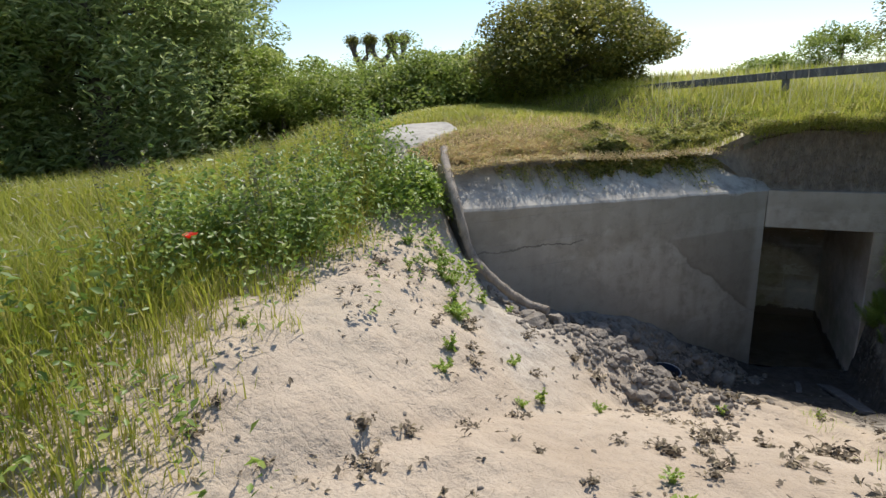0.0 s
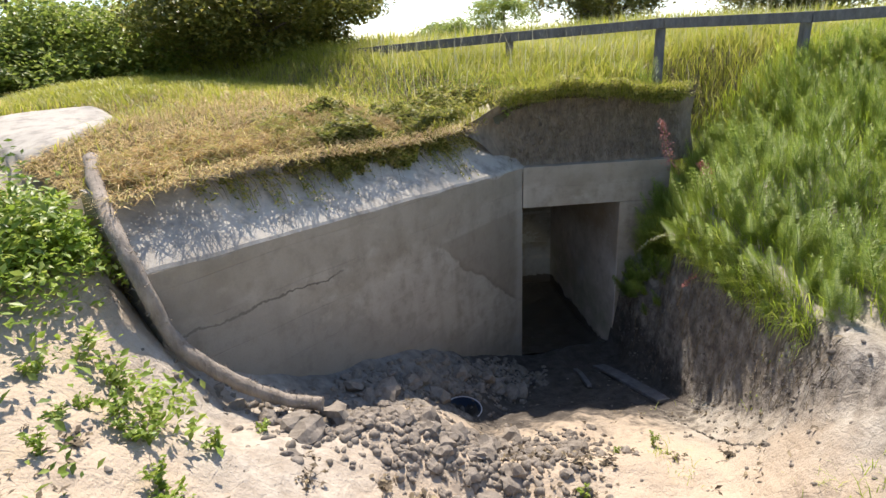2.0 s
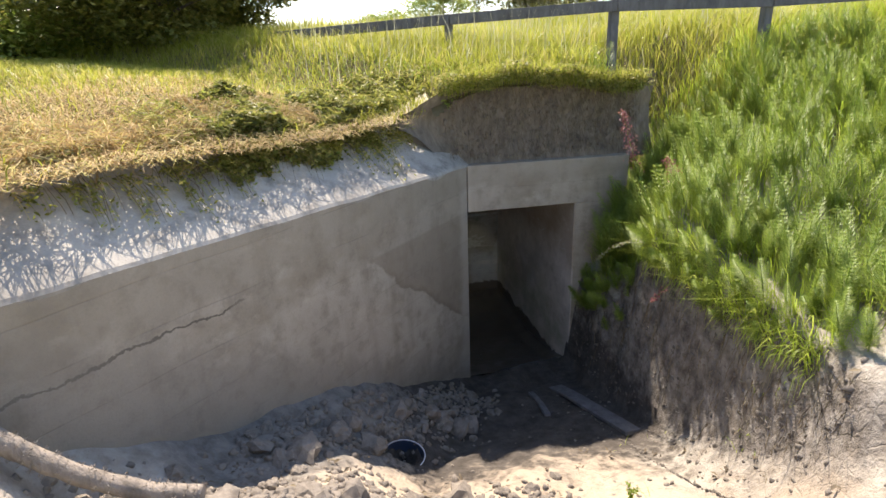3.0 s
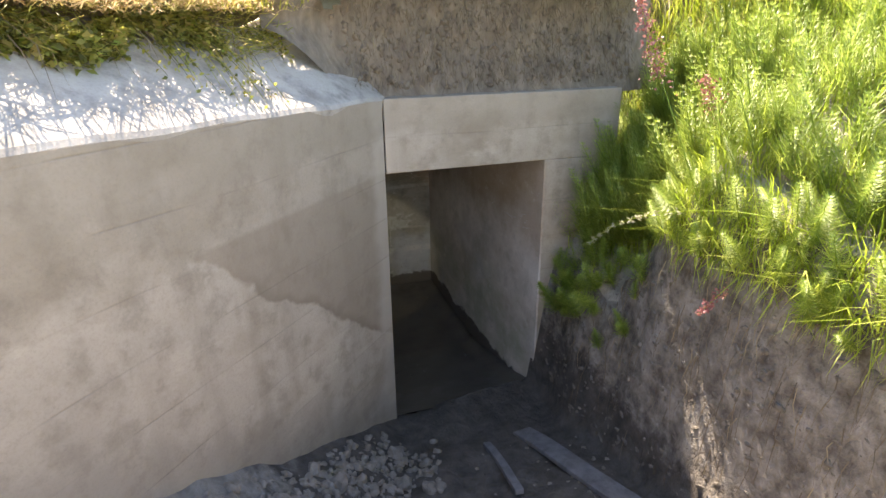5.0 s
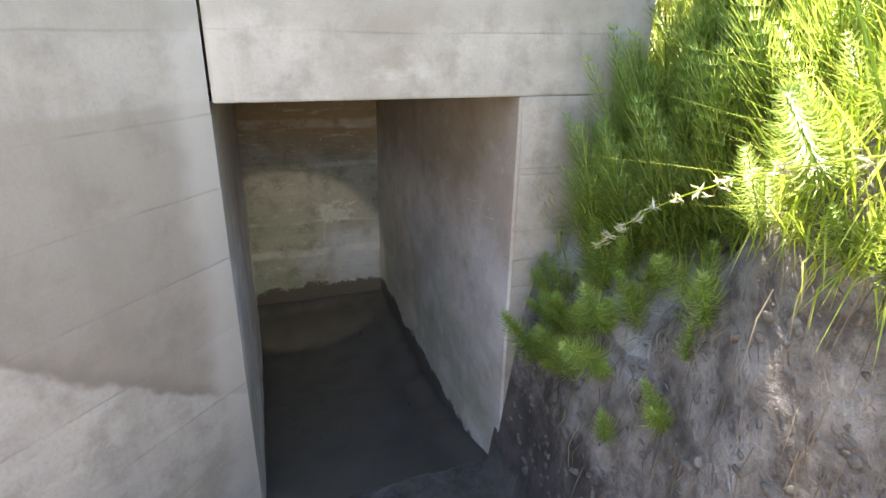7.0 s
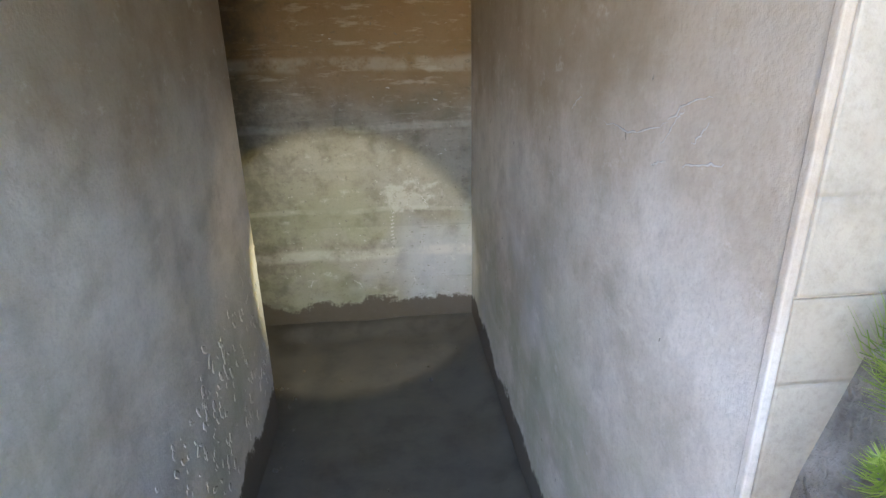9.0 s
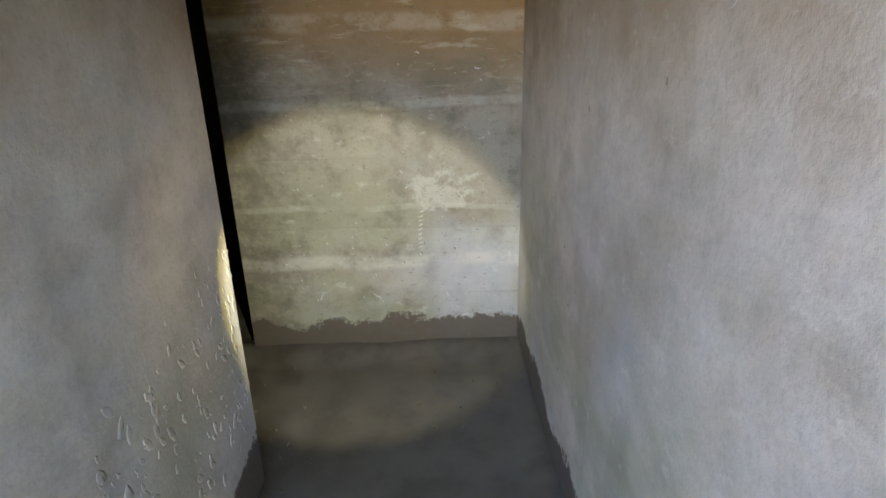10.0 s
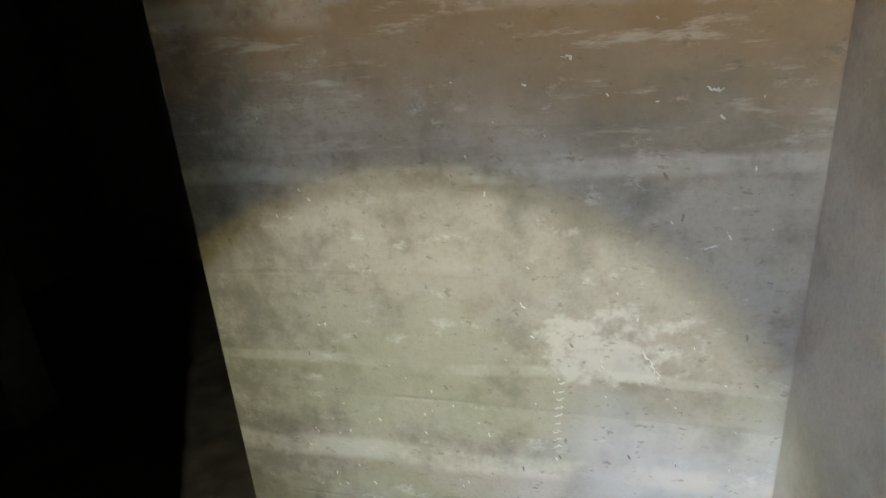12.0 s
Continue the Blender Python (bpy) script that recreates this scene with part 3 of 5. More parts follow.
wend = WING * WING_LEN
back0, back1 = -WOUT * 0.35, wend - WOUT * 0.35
struct("wall_wing", prism([(0, 0), tuple(wend), tuple(back1), tuple(back0)], -0.4, [2.43, 2.585, 2.585, 2.43], 0), CONCRETE, "splayed retaining wall of board-marked grey concrete with damp stains")
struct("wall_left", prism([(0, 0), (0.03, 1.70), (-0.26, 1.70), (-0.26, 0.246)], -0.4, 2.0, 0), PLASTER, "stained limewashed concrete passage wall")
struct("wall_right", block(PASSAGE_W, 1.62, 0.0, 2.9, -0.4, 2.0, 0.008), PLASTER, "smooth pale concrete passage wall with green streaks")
struct("trim", block(PASSAGE_W - 0.003, PASSAGE_W + 0.012, -0.004, 0.012, -0.2, 1.996, 0.003), PLASTER, "raised concrete arris along the door jamb")
for k, (z0, z1) in enumerate(((-0.2, 1.339), (1.342, 1.70), (1.703, 1.996))):
    struct("wall_front", block(PASSAGE_W + 0.013, 1.62, -0.004 - 0.002 * (k % 2), 0.05, z0, z1, 0.004), CONCRETE, "pale board-marked concrete beside the doorway")
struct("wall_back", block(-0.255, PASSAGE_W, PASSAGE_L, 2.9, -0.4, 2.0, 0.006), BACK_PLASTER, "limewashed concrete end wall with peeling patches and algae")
struct("lintel", block(0.008, 1.62, 0.0, 0.36, 2.0, 2.44, 0.010), CONCRETE, "pale concrete lintel over the bunker doorway")
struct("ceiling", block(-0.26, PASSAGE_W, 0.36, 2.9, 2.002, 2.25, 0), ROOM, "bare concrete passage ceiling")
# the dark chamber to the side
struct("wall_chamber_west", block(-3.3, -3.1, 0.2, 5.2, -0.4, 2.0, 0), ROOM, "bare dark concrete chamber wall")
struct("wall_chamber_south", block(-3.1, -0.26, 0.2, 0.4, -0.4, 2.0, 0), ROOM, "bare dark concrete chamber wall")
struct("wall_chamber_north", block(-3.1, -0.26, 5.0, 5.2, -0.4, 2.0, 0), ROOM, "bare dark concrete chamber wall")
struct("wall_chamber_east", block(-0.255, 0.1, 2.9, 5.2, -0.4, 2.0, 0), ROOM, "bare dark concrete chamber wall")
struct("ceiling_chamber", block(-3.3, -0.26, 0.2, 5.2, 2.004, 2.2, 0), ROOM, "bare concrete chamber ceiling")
def floor_z(y):
    return np.interp(y, [0, 0.5, 1.2, 2.0, 3.0], [0.226, 0.07, -0.04, -0.035, -0.02])


fx, fy = np.meshgrid(np.linspace(-3.1, 1.2, 130), np.linspace(0.02, 5.0, 140), indexing="ij")
fz = floor_z(fy) + 0.008 * lumps(fx, fy, 4, 8)
fz = fz + 0.05 * smooth01(0.16, 0.0, np.minimum(np.abs(fx - PASSAGE_W), np.abs(fy - PASSAGE_L)))
n1, n2 = fx.shape
I, J = np.meshgrid(np.arange(n1 - 1), np.arange(n2 - 1), indexing="ij")
quad = np.stack([I * n2 + J, (I + 1) * n2 + J, (I + 1) * n2 + J + 1, I * n2 + J + 1], -1).reshape(-1, 4)
tagged(new("floor", mesh_np("floor", np.stack([fx, fy, fz], -1).reshape(-1, 3), quad, MUD)), "wet dark mud covering the passage floor", "floor", kind="structure")

CAP_D, CAP_H = (0.0, 0.20, 0.38, 0.50, 0.62), (0.0, 0.165, 0.30, 0.375, 0.39)

# sloping cap along the top of the splayed wall
def cap():
    n, pts = 60, []
    prof = [(0.0, 0.0), (0.012, 0.02), *zip(CAP_D[1:], CAP_H[1:]), (0.62, -0.1), (0.02, -0.1)]
    for i in range(n):
        s = -0.05 + (WING_LEN + 0.05) * i / (n - 1)
        z = 2.43 + 0.155 * s / WING_LEN
        for d, h in prof:
            w = 0.012 * noise.noise((s * 3, d * 6, h * 4))
            p = WING * s - WOUT * (d + w)
            pts.append((p[0], p[1], z + h + w))
    k = len(prof)
    I, J = np.meshgrid(np.arange(n - 1), np.arange(k), indexing="ij")
    q = np.stack([I * k + J, (I + 1) * k + J, (I + 1) * k + (J + 1) % k, I * k + (J + 1) % k], -1).reshape(-1, 4)
    e = np.array([(0, 1, 6, 7), (1, 2, 5, 6), (2, 3, 4, 5)])
    q = np.concatenate([q, e, e[:, ::-1] + k * (n - 1)])
    return mesh_np("wall_cap", np.array(pts), q, CONCRETE_TOP, False)


tagged(new("wall_cap", cap()), "sunlit sloping concrete cap with hanging roots", "wall", kind="structure")

# earth face above the lintel
def earth_face():
    u, v = np.meshgrid(np.linspace(-0.62, 1.9, 110), np.linspace(0, 1, 34), indexing="ij")
    zb = 2.41 + 0.42 * smooth01(-0.02, -0.65, u)
    zt = np.minimum(3.20 + 0.04 * np.sin(u * 3), top(u, 0.25 + 0 * u) + 0.05)
    zt = np.where(u < 0, zt - 0.12 * smooth01(0, -0.6, u), zt)
    z = zb + v * (zt - zb)
    y = 0.07 + 0.03 * lumps(u, z, 6, 4) + 0.02 * lumps(u, z, 15, 9) + 0.12 * np.sin(v * 3.1) + 0.03 * v
    y = y + np.clip(-0.05 - u, 0, None) * -0.55
    a, b = u.shape
    I, J = np.meshgrid(np.arange(a - 1), np.arange(b - 1), indexing="ij")
    q = np.stack([I * b + J, (I + 1) * b + J, (I + 1) * b + J + 1, I * b + J + 1], -1).reshape(-1, 4)
    return mesh_np("earth_bank", np.stack([u, y, z], -1).reshape(-1, 3), q, SOIL)


tagged(new("earth_bank", earth_face()), "dark crumbling earth face matted with dry roots", "earth", kind="structure")

# bare concrete of the roof where the turf has worn away
u, v = np.meshgrid(np.linspace(-1, 1, 40), np.linspace(-1, 1, 44), indexing="ij")
ex, ey = u * np.sqrt(1 - v * v / 2), v * np.sqrt(1 - u * u / 2)
sx, sy = -4.30 + ex * 0.95, -1.05 + ey * 1.35
sz = np.maximum(ground_at(sx, sy), 2.75) + 0.045 - 0.30 * smooth01(0.7, 1.0, np.hypot(ex, ey)) + 0.006 * lumps(sx, sy, 5, 2)
n1, n2 = u.shape
I, J = np.meshgrid(np.arange(n1 - 1), np.arange(n2 - 1), indexing="ij")
quad = np.stack([I * n2 + J, (I + 1) * n2 + J, (I + 1) * n2 + J + 1, I * n2 + J + 1], -1).reshape(-1, 4)
tagged(new("roof_slab", mesh_np("roof_slab", np.stack([sx, sy, sz], -1).reshape(-1, 3), quad, CONCRETE_TOP)), "bare pale concrete showing through the turf", "roof", kind="structure")

def clod_mesh(i):
    bm = bmesh.new()
    bmesh.ops.create_icosphere(bm, subdivisions=2, radius=1)
    for v in bm.verts:
        d = noise.noise(v.co * 1.1 + Vector((i * 7.3, 2, 5))) * 0.55 + noise.noise(v.co * 2.6 + Vector((3, i * 5.1, 1))) * 0.28
        v.co *= 1 + d
        v.co.z *= 0.72
    me = bpy.data.meshes.new("clod")
    bm.to_mesh(me)
    bm.free()
    me.materials.append(CLAY)
    return me


clods = [clod_mesh(i) for i in range(9)]
clod_v = [np.array([v.co[:] for v in m.vertices]) for m in clods]
clod_f = [np.array([q.vertices[:] for q in m.polygons]) for m in clods]


# ---- plants ----
def scatter(n, x0, x1, y0, y1, keep):
    x, y = rng.uniform(x0, x1, n), rng.uniform(y0, y1, n)
    k = keep(x, y) > rng.uniform(0, 1, n)
    x, y = x[k], y[k]
    return np.stack([x, y, ground_at(x, y) - 0.01], 1)


def stuff(name, pieces, material, label, category):
    v, f = joined(pieces)
    return tagged(new(name, mesh_np(name, v, f, material)), label, category, kind="stuff")


def base(x, y):
    return float(ground_at(np.array([x]), np.array([y]))[0])


def meadow_edge(y):
    return np.interp(y, [-9, -8, -6.5, -5, -3.4, -2.8], [-1.8, -2.0, -2.5, -3.05, -3.2, -3.0])


def meadow_mask(x, y):
    inside = (behind(x, y) > 0.0) & (along(x, y) < 4.3)
    return smooth01(0.25, -0.35, x - meadow_edge(y) + 0.3 * lumps(x, y, 2.5, 4)) * ~inside


P = scatter(150000, -9, -1.6, -9.5, 1.5, meadow_mask)
far = np.clip((meadow_edge(P[:, 1]) - P[:, 0] + 0.35) / 1.3, 0.25, 1)
stuff("meadow_grass", [blades(P, 0.50 * far, 0.0032 + 0.0007 * np.clip(-P[:, 0] - 3, 0, 6), 0.45)], GRASS, "tall yellow-green meadow grass", "grass")
P = scatter(90000, -30, -8.5, -12, 14, lambda x, y: np.ones_like(x))
stuff("meadow_grass", [blades(P, 0.55, 0.012, 0.45)], GRASS, "tall yellow-green meadow grass farther off", "grass")
P = scatter(9000, -9, -2.2, -9, 0, lambda x, y: 0.6 * meadow_mask(x, y))
P[:, 2] += 0.45
stuff("grass_heads", [leaves(P, 0.05, 0.0, 0.10, 0.0)], SEED, "pale seed heads over the meadow grass", "grass")


# nettles and leafy weeds along the edge of the meadow
def weed_mask(x, y):
    u = x - meadow_edge(y)
    patch = smooth01(-0.2, 0.5, lumps(x, y, 1.3, 7))
    return np.exp(-((u + 0.55) / 0.6) ** 2) * ((behind(x, y) < 0.05) | (along(x, y) > 4.2)) * (0.35 + 0.65 * patch) * (0.12 + 0.88 * smooth01(-5.6, -4.4, y))


def tall_weeds(P, h, n_leaf, size):
    pieces = []
    rep_ = np.repeat(P, n_leaf, axis=0)
    hh = np.repeat(rng.uniform(0.5, 1.2, len(P)) * h, n_leaf)
    t = rng.uniform(0.08, 1, len(rep_))
    spread_ = (0.02 + 0.05 * (1 - t))[:, None] * rng.standard_normal((len(rep_), 3)) * np.array([1, 1, 0.3])
    rep_ = rep_ + spread_
    rep_[:, 2] += hh * t
    return leaves(rep_, size, 0.35, 0.5, 0.8)


P = scatter(10000, -6, -1.8, -7.5, 0.5, weed_mask)
P = P[~((P[:, 0] > -2.8) & (P[:, 1] > -4.1))]
stuff("nettles", [tall_weeds(P, 0.66, 30, 0.048)], NETTLE, "dense leafy nettles along the meadow edge", "weeds")


def corner_mask(x, y):
    return np.exp(-((x + 3.12) ** 2 + (y + 2.75) ** 2) / 0.12) + 0.3 * np.exp(-((x + 2.75) ** 2 + (y + 3.25) ** 2) / 0.04) + 0.25 * np.exp(-((x + 2.45) ** 2 + (y + 3.6) ** 2) / 0.03)


P = scatter(160, -5.4, -3.2, -5.6, -0.6, weed_mask)
rep_ = np.repeat(P, 70, axis=0) + rng.normal(0, 0.012, (len(P) * 70, 3))
rep_[:, 2] += np.repeat(rng.uniform(0.65, 0.95, len(P)), 70) * rng.uniform(0.55, 1.0, len(rep_))
stuff("dock_stalks", [blades(P, 0.85, 0.004, 0.12), leaves(rep_, 0.022, 0.1, 0.5, 0.2)], DOCK, "tall dark seeding dock stalks among the nettles", "weeds")
P = scatter(2600, -3.9, -2.0, -4.2, -2.2, corner_mask)
P = P[(along(P[:, 0], P[:, 1]) > WING_LEN + 0.05) & ((P[:, 0] < -2.85) | (P[:, 1] < -3.35))]
stuff("corner_weeds", [tall_weeds(P, 0.26, 16, 0.05)], WEED, "green leafy weeds round the end of the wall", "weeds")


# small weeds and dead leaves on the sand
def sand_weed_mask(x, y):
    return smooth01(0.2, 0.9, lumps(x, y, 2.8, 9)) * (x > meadow_edge(y) - 0.2) * (behind(x, y) < -0.25) * (low(x, y) > 1.15)


def weed_clump(name, leaf_n, reach, height, size, material):
    """One low sprawling weed: leafy stems from a single root."""
    stems, lv = [], []
    for k in range(7):
        a = k * 0.9 + rng.uniform(-0.3, 0.3)
        r, h = reach * rng.uniform(0.5, 1.1), height * rng.uniform(0.5, 1.2)
        c = curve_points([(0, 0, -0.01), (math.cos(a) * r * 0.5, math.sin(a) * r * 0.5, h * 0.8), (math.cos(a) * r, math.sin(a) * r, h)], 7)
        v, f = tube(c, np.linspace(0.0022, 0.001, 7), 4)
        stems.append((v, np.concatenate([f[:, :3], f[:, [0, 2, 3]]])))
        i = rng.integers(1, 7, leaf_n)
        lv.append(c[i] + rng.normal(0, 0.008, (leaf_n, 3)))
    v, f = joined(stems + [leaves(np.concatenate(lv), size, 0.2, 0.5, 0.7)])
    return mesh_np(name, v, f, material)


greens = [weed_clump("weed", 12, r, h, z, WEED) for r, h, z in ((0.07, 0.06, 0.035), (0.11, 0.09, 0.042), (0.05, 0.10, 0.034))]
browns = [weed_clump("dead_weed", 7, r, 0.03, 0.034, ROOT) for r in (0.08, 0.11, 0.06)]
n = 46
t = rng.uniform(0, 1, n)
wx = np.where(t < 0.55, np.interp(rng.uniform(0, 1, n), [0, 0.5, 1], [-2.85, -2.35, -1.95]) + rng.normal(0, 0.2, n), rng.uniform(-2.9, 1.0, n))
wy = np.where(t < 0.55, np.interp(wx, [-2.85, -2.35, -1.95], [-3.15, -3.75, -4.6]) + rng.normal(0, 0.3, n), rng.uniform(-6.8, -2.6, n))
for i in range(n):
    if behind(wx[i], wy[i]) > -0.35:
        continue
    ob = tagged(new("weed", greens[i % 3]), "small leafy green weed rooted in the sand", "weed", "weeds on the sand")
    ob.matrix_world = pose(wx[i], wy[i], base(wx[i], wy[i]), rng.normal(0, 8), rng.normal(0, 8), rng.uniform(0, 360)) @ Matrix.Scale(float(rng.uniform(0.4, 0.95)), 4)
n = 70
wx, wy = rng.uniform(-2.9, 0.6, n), rng.uniform(-6.6, -3.0, n)
for i in range(n):
    if behind(wx[i], wy[i]) > -0.6 or wx[i] < meadow_edge(wy[i]):
        continue
    ob = tagged(new("dead_weed", browns[i % 3]), "withered brown weed flattened on the sand", "weed", "dead weeds on the sand")
    ob.matrix_world = pose(wx[i], wy[i], base(wx[i], wy[i]) + 0.004, 0, 0, rng.uniform(0, 360)) @ Matrix.Scale(float(rng.uniform(0.6, 1.3)), 4)
P = scatter(950, -2.9, 1.1, -7.4, -2.0, lambda x, y: (behind(x, y) < -0.2) * (0.15 + smooth01(0.0, 0.8, lumps(x, y, 2.1, 3))))
P[:, 2] += 0.018
stuff("dead_leaves", [leaves(np.repeat(P, 3, axis=0) + rng.normal(0, 0.02, (len(P) * 3, 3)) * [1, 1, 0.25], 0.042, 0.0, 0.4, 0.9), blades(P, 0.02, 0.0016, 4.0)], ROOT, "dark dead leaves and twigs littering the sand", "litter")
P = scatter(2600, 0.1, 1.35, -5.2, -1.9, lambda x, y: smooth01(0.1, 0.8, lumps(x, y, 3.1, 2)))
stuff("bank_tufts", [blades(P, 0.075, 0.0022, 0.9)], LUSH, "thin green tufts on the clay slope", "grass")


def on_slab(x, y):
    return ((x + 4.30) / 0.70) ** 2 + ((y + 1.05) / 1.05) ** 2 < 1.0


def roof_mask(x, y):
    d, s = behind(x, y), along(x, y)
    hay = smooth01(0.2, 1.5, s) * smooth01(3.4, 1.2, d)
    return (d > 0.26) * (s < 7) * (1 - 0.93 * hay) * ~on_slab(x, y) * (x < 1.5) + (x >= 1.5) * smooth01(-0.5, 0.0, y)


P = scatter(190000, -8, 6, -3, 5.5, roof_mask)
hr = 0.13 + 0.15 * smooth01(0.2, -1.2, along(P[:, 0], P[:, 1]))
stuff("roof_grass", [blades(P, hr, 0.0036, 0.85)], GRASS, "green and straw-coloured grass on the bunker roof", "grass")
P = scatter(60000, -10, 16, 4.5, 26, lambda x, y: np.ones_like(x))
stuff("crest_grass", [blades(P, 0.38, 0.013, 0.4)], GRASS, "grass along the crest behind the bunker", "grass")
P = scatter(900, -1.5, 5, 0.3, 4, lambda x, y: np.ones_like(x))
stuff("crest_stalks", [blades(P, 0.55, 0.003, 0.3)], SEED, "tall pale grass stalks on the crest", "grass")
P = scatter(1500, -3.0, 1.5, -2.4, 2.4, lambda x, y: (behind(x, y) > np.where(x < -0.2, 0.35, 0.08)) * np.exp(-((behind(x, y) - 0.55) / 0.55) ** 2) * smooth01(2.6, 0.9, along(x, y)))
stuff("roof_weeds", [tall_weeds(P, 0.10, 18, 0.030)], CREEPER, "low leafy weeds on the roof edge", "weeds")


def hay_mask(x, y):
    d, s = behind(x, y), along(x, y)
    return (d > 0.22) * (s < 4.1) * smooth01(0.1, 1.2, s) * smooth01(4.0, 1.2, d) * (x < 1) * ~on_slab(x, y)


P = scatter(150000, -4.2, 1, -3.2, 2.5, hay_mask)
P[:, 2] += rng.uniform(0, 0.05, len(P))
stuff("cut_hay", [blades(P, 0.030, 0.0030, 5.0)], HAY, "dry cut hay lying on the bunker roof", "hay")


# matted edge that hangs over the cap and the earth face
def fringe():
    n = 16000
    s = rng.uniform(-0.2, 3.5, n)
    keep = smooth01(3.75, 3.0, s) * (0.35 + 0.65 * smooth01(-0.3, 0.4, np.sin(s * 5.1) + np.sin(s * 2.3 + 1)))
    s = s[keep > rng.uniform(0, 1, n)]
    n = len(s)
    depth = rng.uniform(0.30, 0.55, n)
    p = WING[None] * s[:, None] - WOUT[None] * depth[:, None]
    z = 2.43 + 0.155 * s / WING_LEN + 0.03 + np.interp(depth, CAP_D, CAP_H) + rng.uniform(0.0, 0.10, n)
    return np.stack([p[:, 0], p[:, 1], z], 1), s


P, s_ = fringe()
down = np.array([WOUT[0] * 0.9, WOUT[1] * 0.9, -0.75])


def tangle(P, length, width):
    """Bent stems lying every way through one another."""
    n = len(P)
    d = rng.standard_normal((n, 3)) * np.array([1, 1, 0.42])
    d /= np.linalg.norm(d, axis=1)[:, None]
    w = np.cross(d, rng.standard_normal((n, 3)))
    w *= width / (np.linalg.norm(w, axis=1)[:, None] + 1e-9)
    l = (length * rng.uniform(0.4, 1.3, n))[:, None]
    m = P + rng.normal(0, 0.18, (n, 3)) * l
    a, b = P - d * l / 2, P + d * l / 2
    V = np.stack([a - w, a + w, m - w, m + w, b], 1).reshape(-1, 3)
    k = np.arange(n)[:, None] * 5
    return V, np.concatenate([k + [0, 1, 3], k + [0, 3, 2], k + [2, 3, 4]])


def edge_points(n, s0, s1, d0, d1, lift, seed):
    """Places on the swollen mat along the edge of the roof, uneven along the wall."""
    s, d = rng.uniform(s0, s1, n), rng.uniform(d0, d1, n)
    ragged = 0.09 * lumps(s, s * 0.4, 4.5, seed) + 0.05 * lumps(s, s * 0.2, 13.0, seed + 2)
    d = d + ragged
    p = WING[None] * s[:, None] - WOUT[None] * d[:, None]
    cap_z = 2.43 + 0.155 * s / WING_LEN + np.interp(d, CAP_D, CAP_H)
    z = np.maximum(cap_z, np.where(d > 0.4, top(p[:, 0], p[:, 1]), 0))
    hump = lift * (0.55 + 0.45 * lumps(p[:, 0], p[:, 1], 6.0, seed)) * rng.uniform(0, 1, n) ** 0.6
    return np.stack([p[:, 0], p[:, 1], z + hump], 1)


stuff("edge_hay", [tangle(edge_points(34000, 1.3, 3.75, 0.46, 1.0, 0.13, 4), 0.14, 0.0026)], HAY, "tangled dry hay swelling over the edge of the roof", "hay")
stuff("edge_creeper", [leaves(edge_points(30000, 0.85, 2.3, 0.26, 1.0, 0.20, 6), 0.040, 0.3, 0.6, 0.5), leaves(edge_points(12000, -0.1, 0.95, 0.42, 1.0, 0.2, 6), 0.034, 0.3, 0.6, 0.5), tangle(edge_points(4000, 0.3, 2.6, 0.3, 0.8, 0.2, 6), 0.2, 0.0018)], CREEPER, "green creeper matting the edge of the roof", "creeper")
P2 = scatter(60000, -3.6, 1.6, -2.6, 3.2, lambda x, y: (behind(x, y) > np.where(x < -0.2, 0.5, 0.08)) * smooth01(1.1, 0.1, along(x, y)) * smooth01(3.2, 0.6, behind(x, y)) * (0.5 + 0.5 * smooth01(-0.5, 0.6, lumps(x, y, 9.0, 8))))
P2[:, 2] += rng.uniform(0.0, 0.09, len(P2))
stuff("roof_creeper", [leaves(P2, 0.030, 0.2, 0.55, 0.5)], WEED, "leafy creeper spreading over the bunker roof", "creeper")


def trailers():
    """Leafy ends of creeper that trail down over the cap, in bunches."""
    strands, lv = [], []
    for s0, n, reach in ((0.55, 7, 0.20), (0.95, 16, 0.42), (1.15, 14, 0.34), (1.55, 8, 0.18), (2.0, 9, 0.22), (2.35, 12, 0.30), (2.6, 14, 0.36), (2.85, 10, 0.30), (3.1, 12, 0.26), (3.35, 6, 0.16)):
        for _ in range(n):
            s = s0 + rng.normal(0, 0.075)
            l = reach * rng.uniform(0.45, 1.15)
            t = np.linspace(0, 1, 8)
            d = 0.40 - l * 0.85 * t
            p = WING[None] * (s + 0.03 * rng.standard_normal() * t)[:, None] - WOUT[None] * d[:, None]
            z = 2.43 + 0.155 * s / WING_LEN + np.interp(d, (-0.1, *CAP_D), (-0.12, *CAP_H)) + 0.03 + 0.05 * np.sin(t * 3.0) * rng.uniform(0.3, 1.3)
            c = np.stack([p[:, 0], p[:, 1], z], 1)
            v, f = tube(c, np.linspace(0.0022, 0.001, 8), 4)
            strands.append((v, np.concatenate([f[:, :3], f[:, [0, 2, 3]]])))
            k = rng.integers(0, 8, 16)
            lv.append(c[k] + rng.normal(0, 0.012, (16, 3)))
    return strands + [leaves(np.concatenate(lv), 0.026, 0.4, 0.5, 0.3)]


stuff("trailing_creeper", trailers(), CREEPER, "leafy creeper ends trailing over the concrete cap", "creeper")


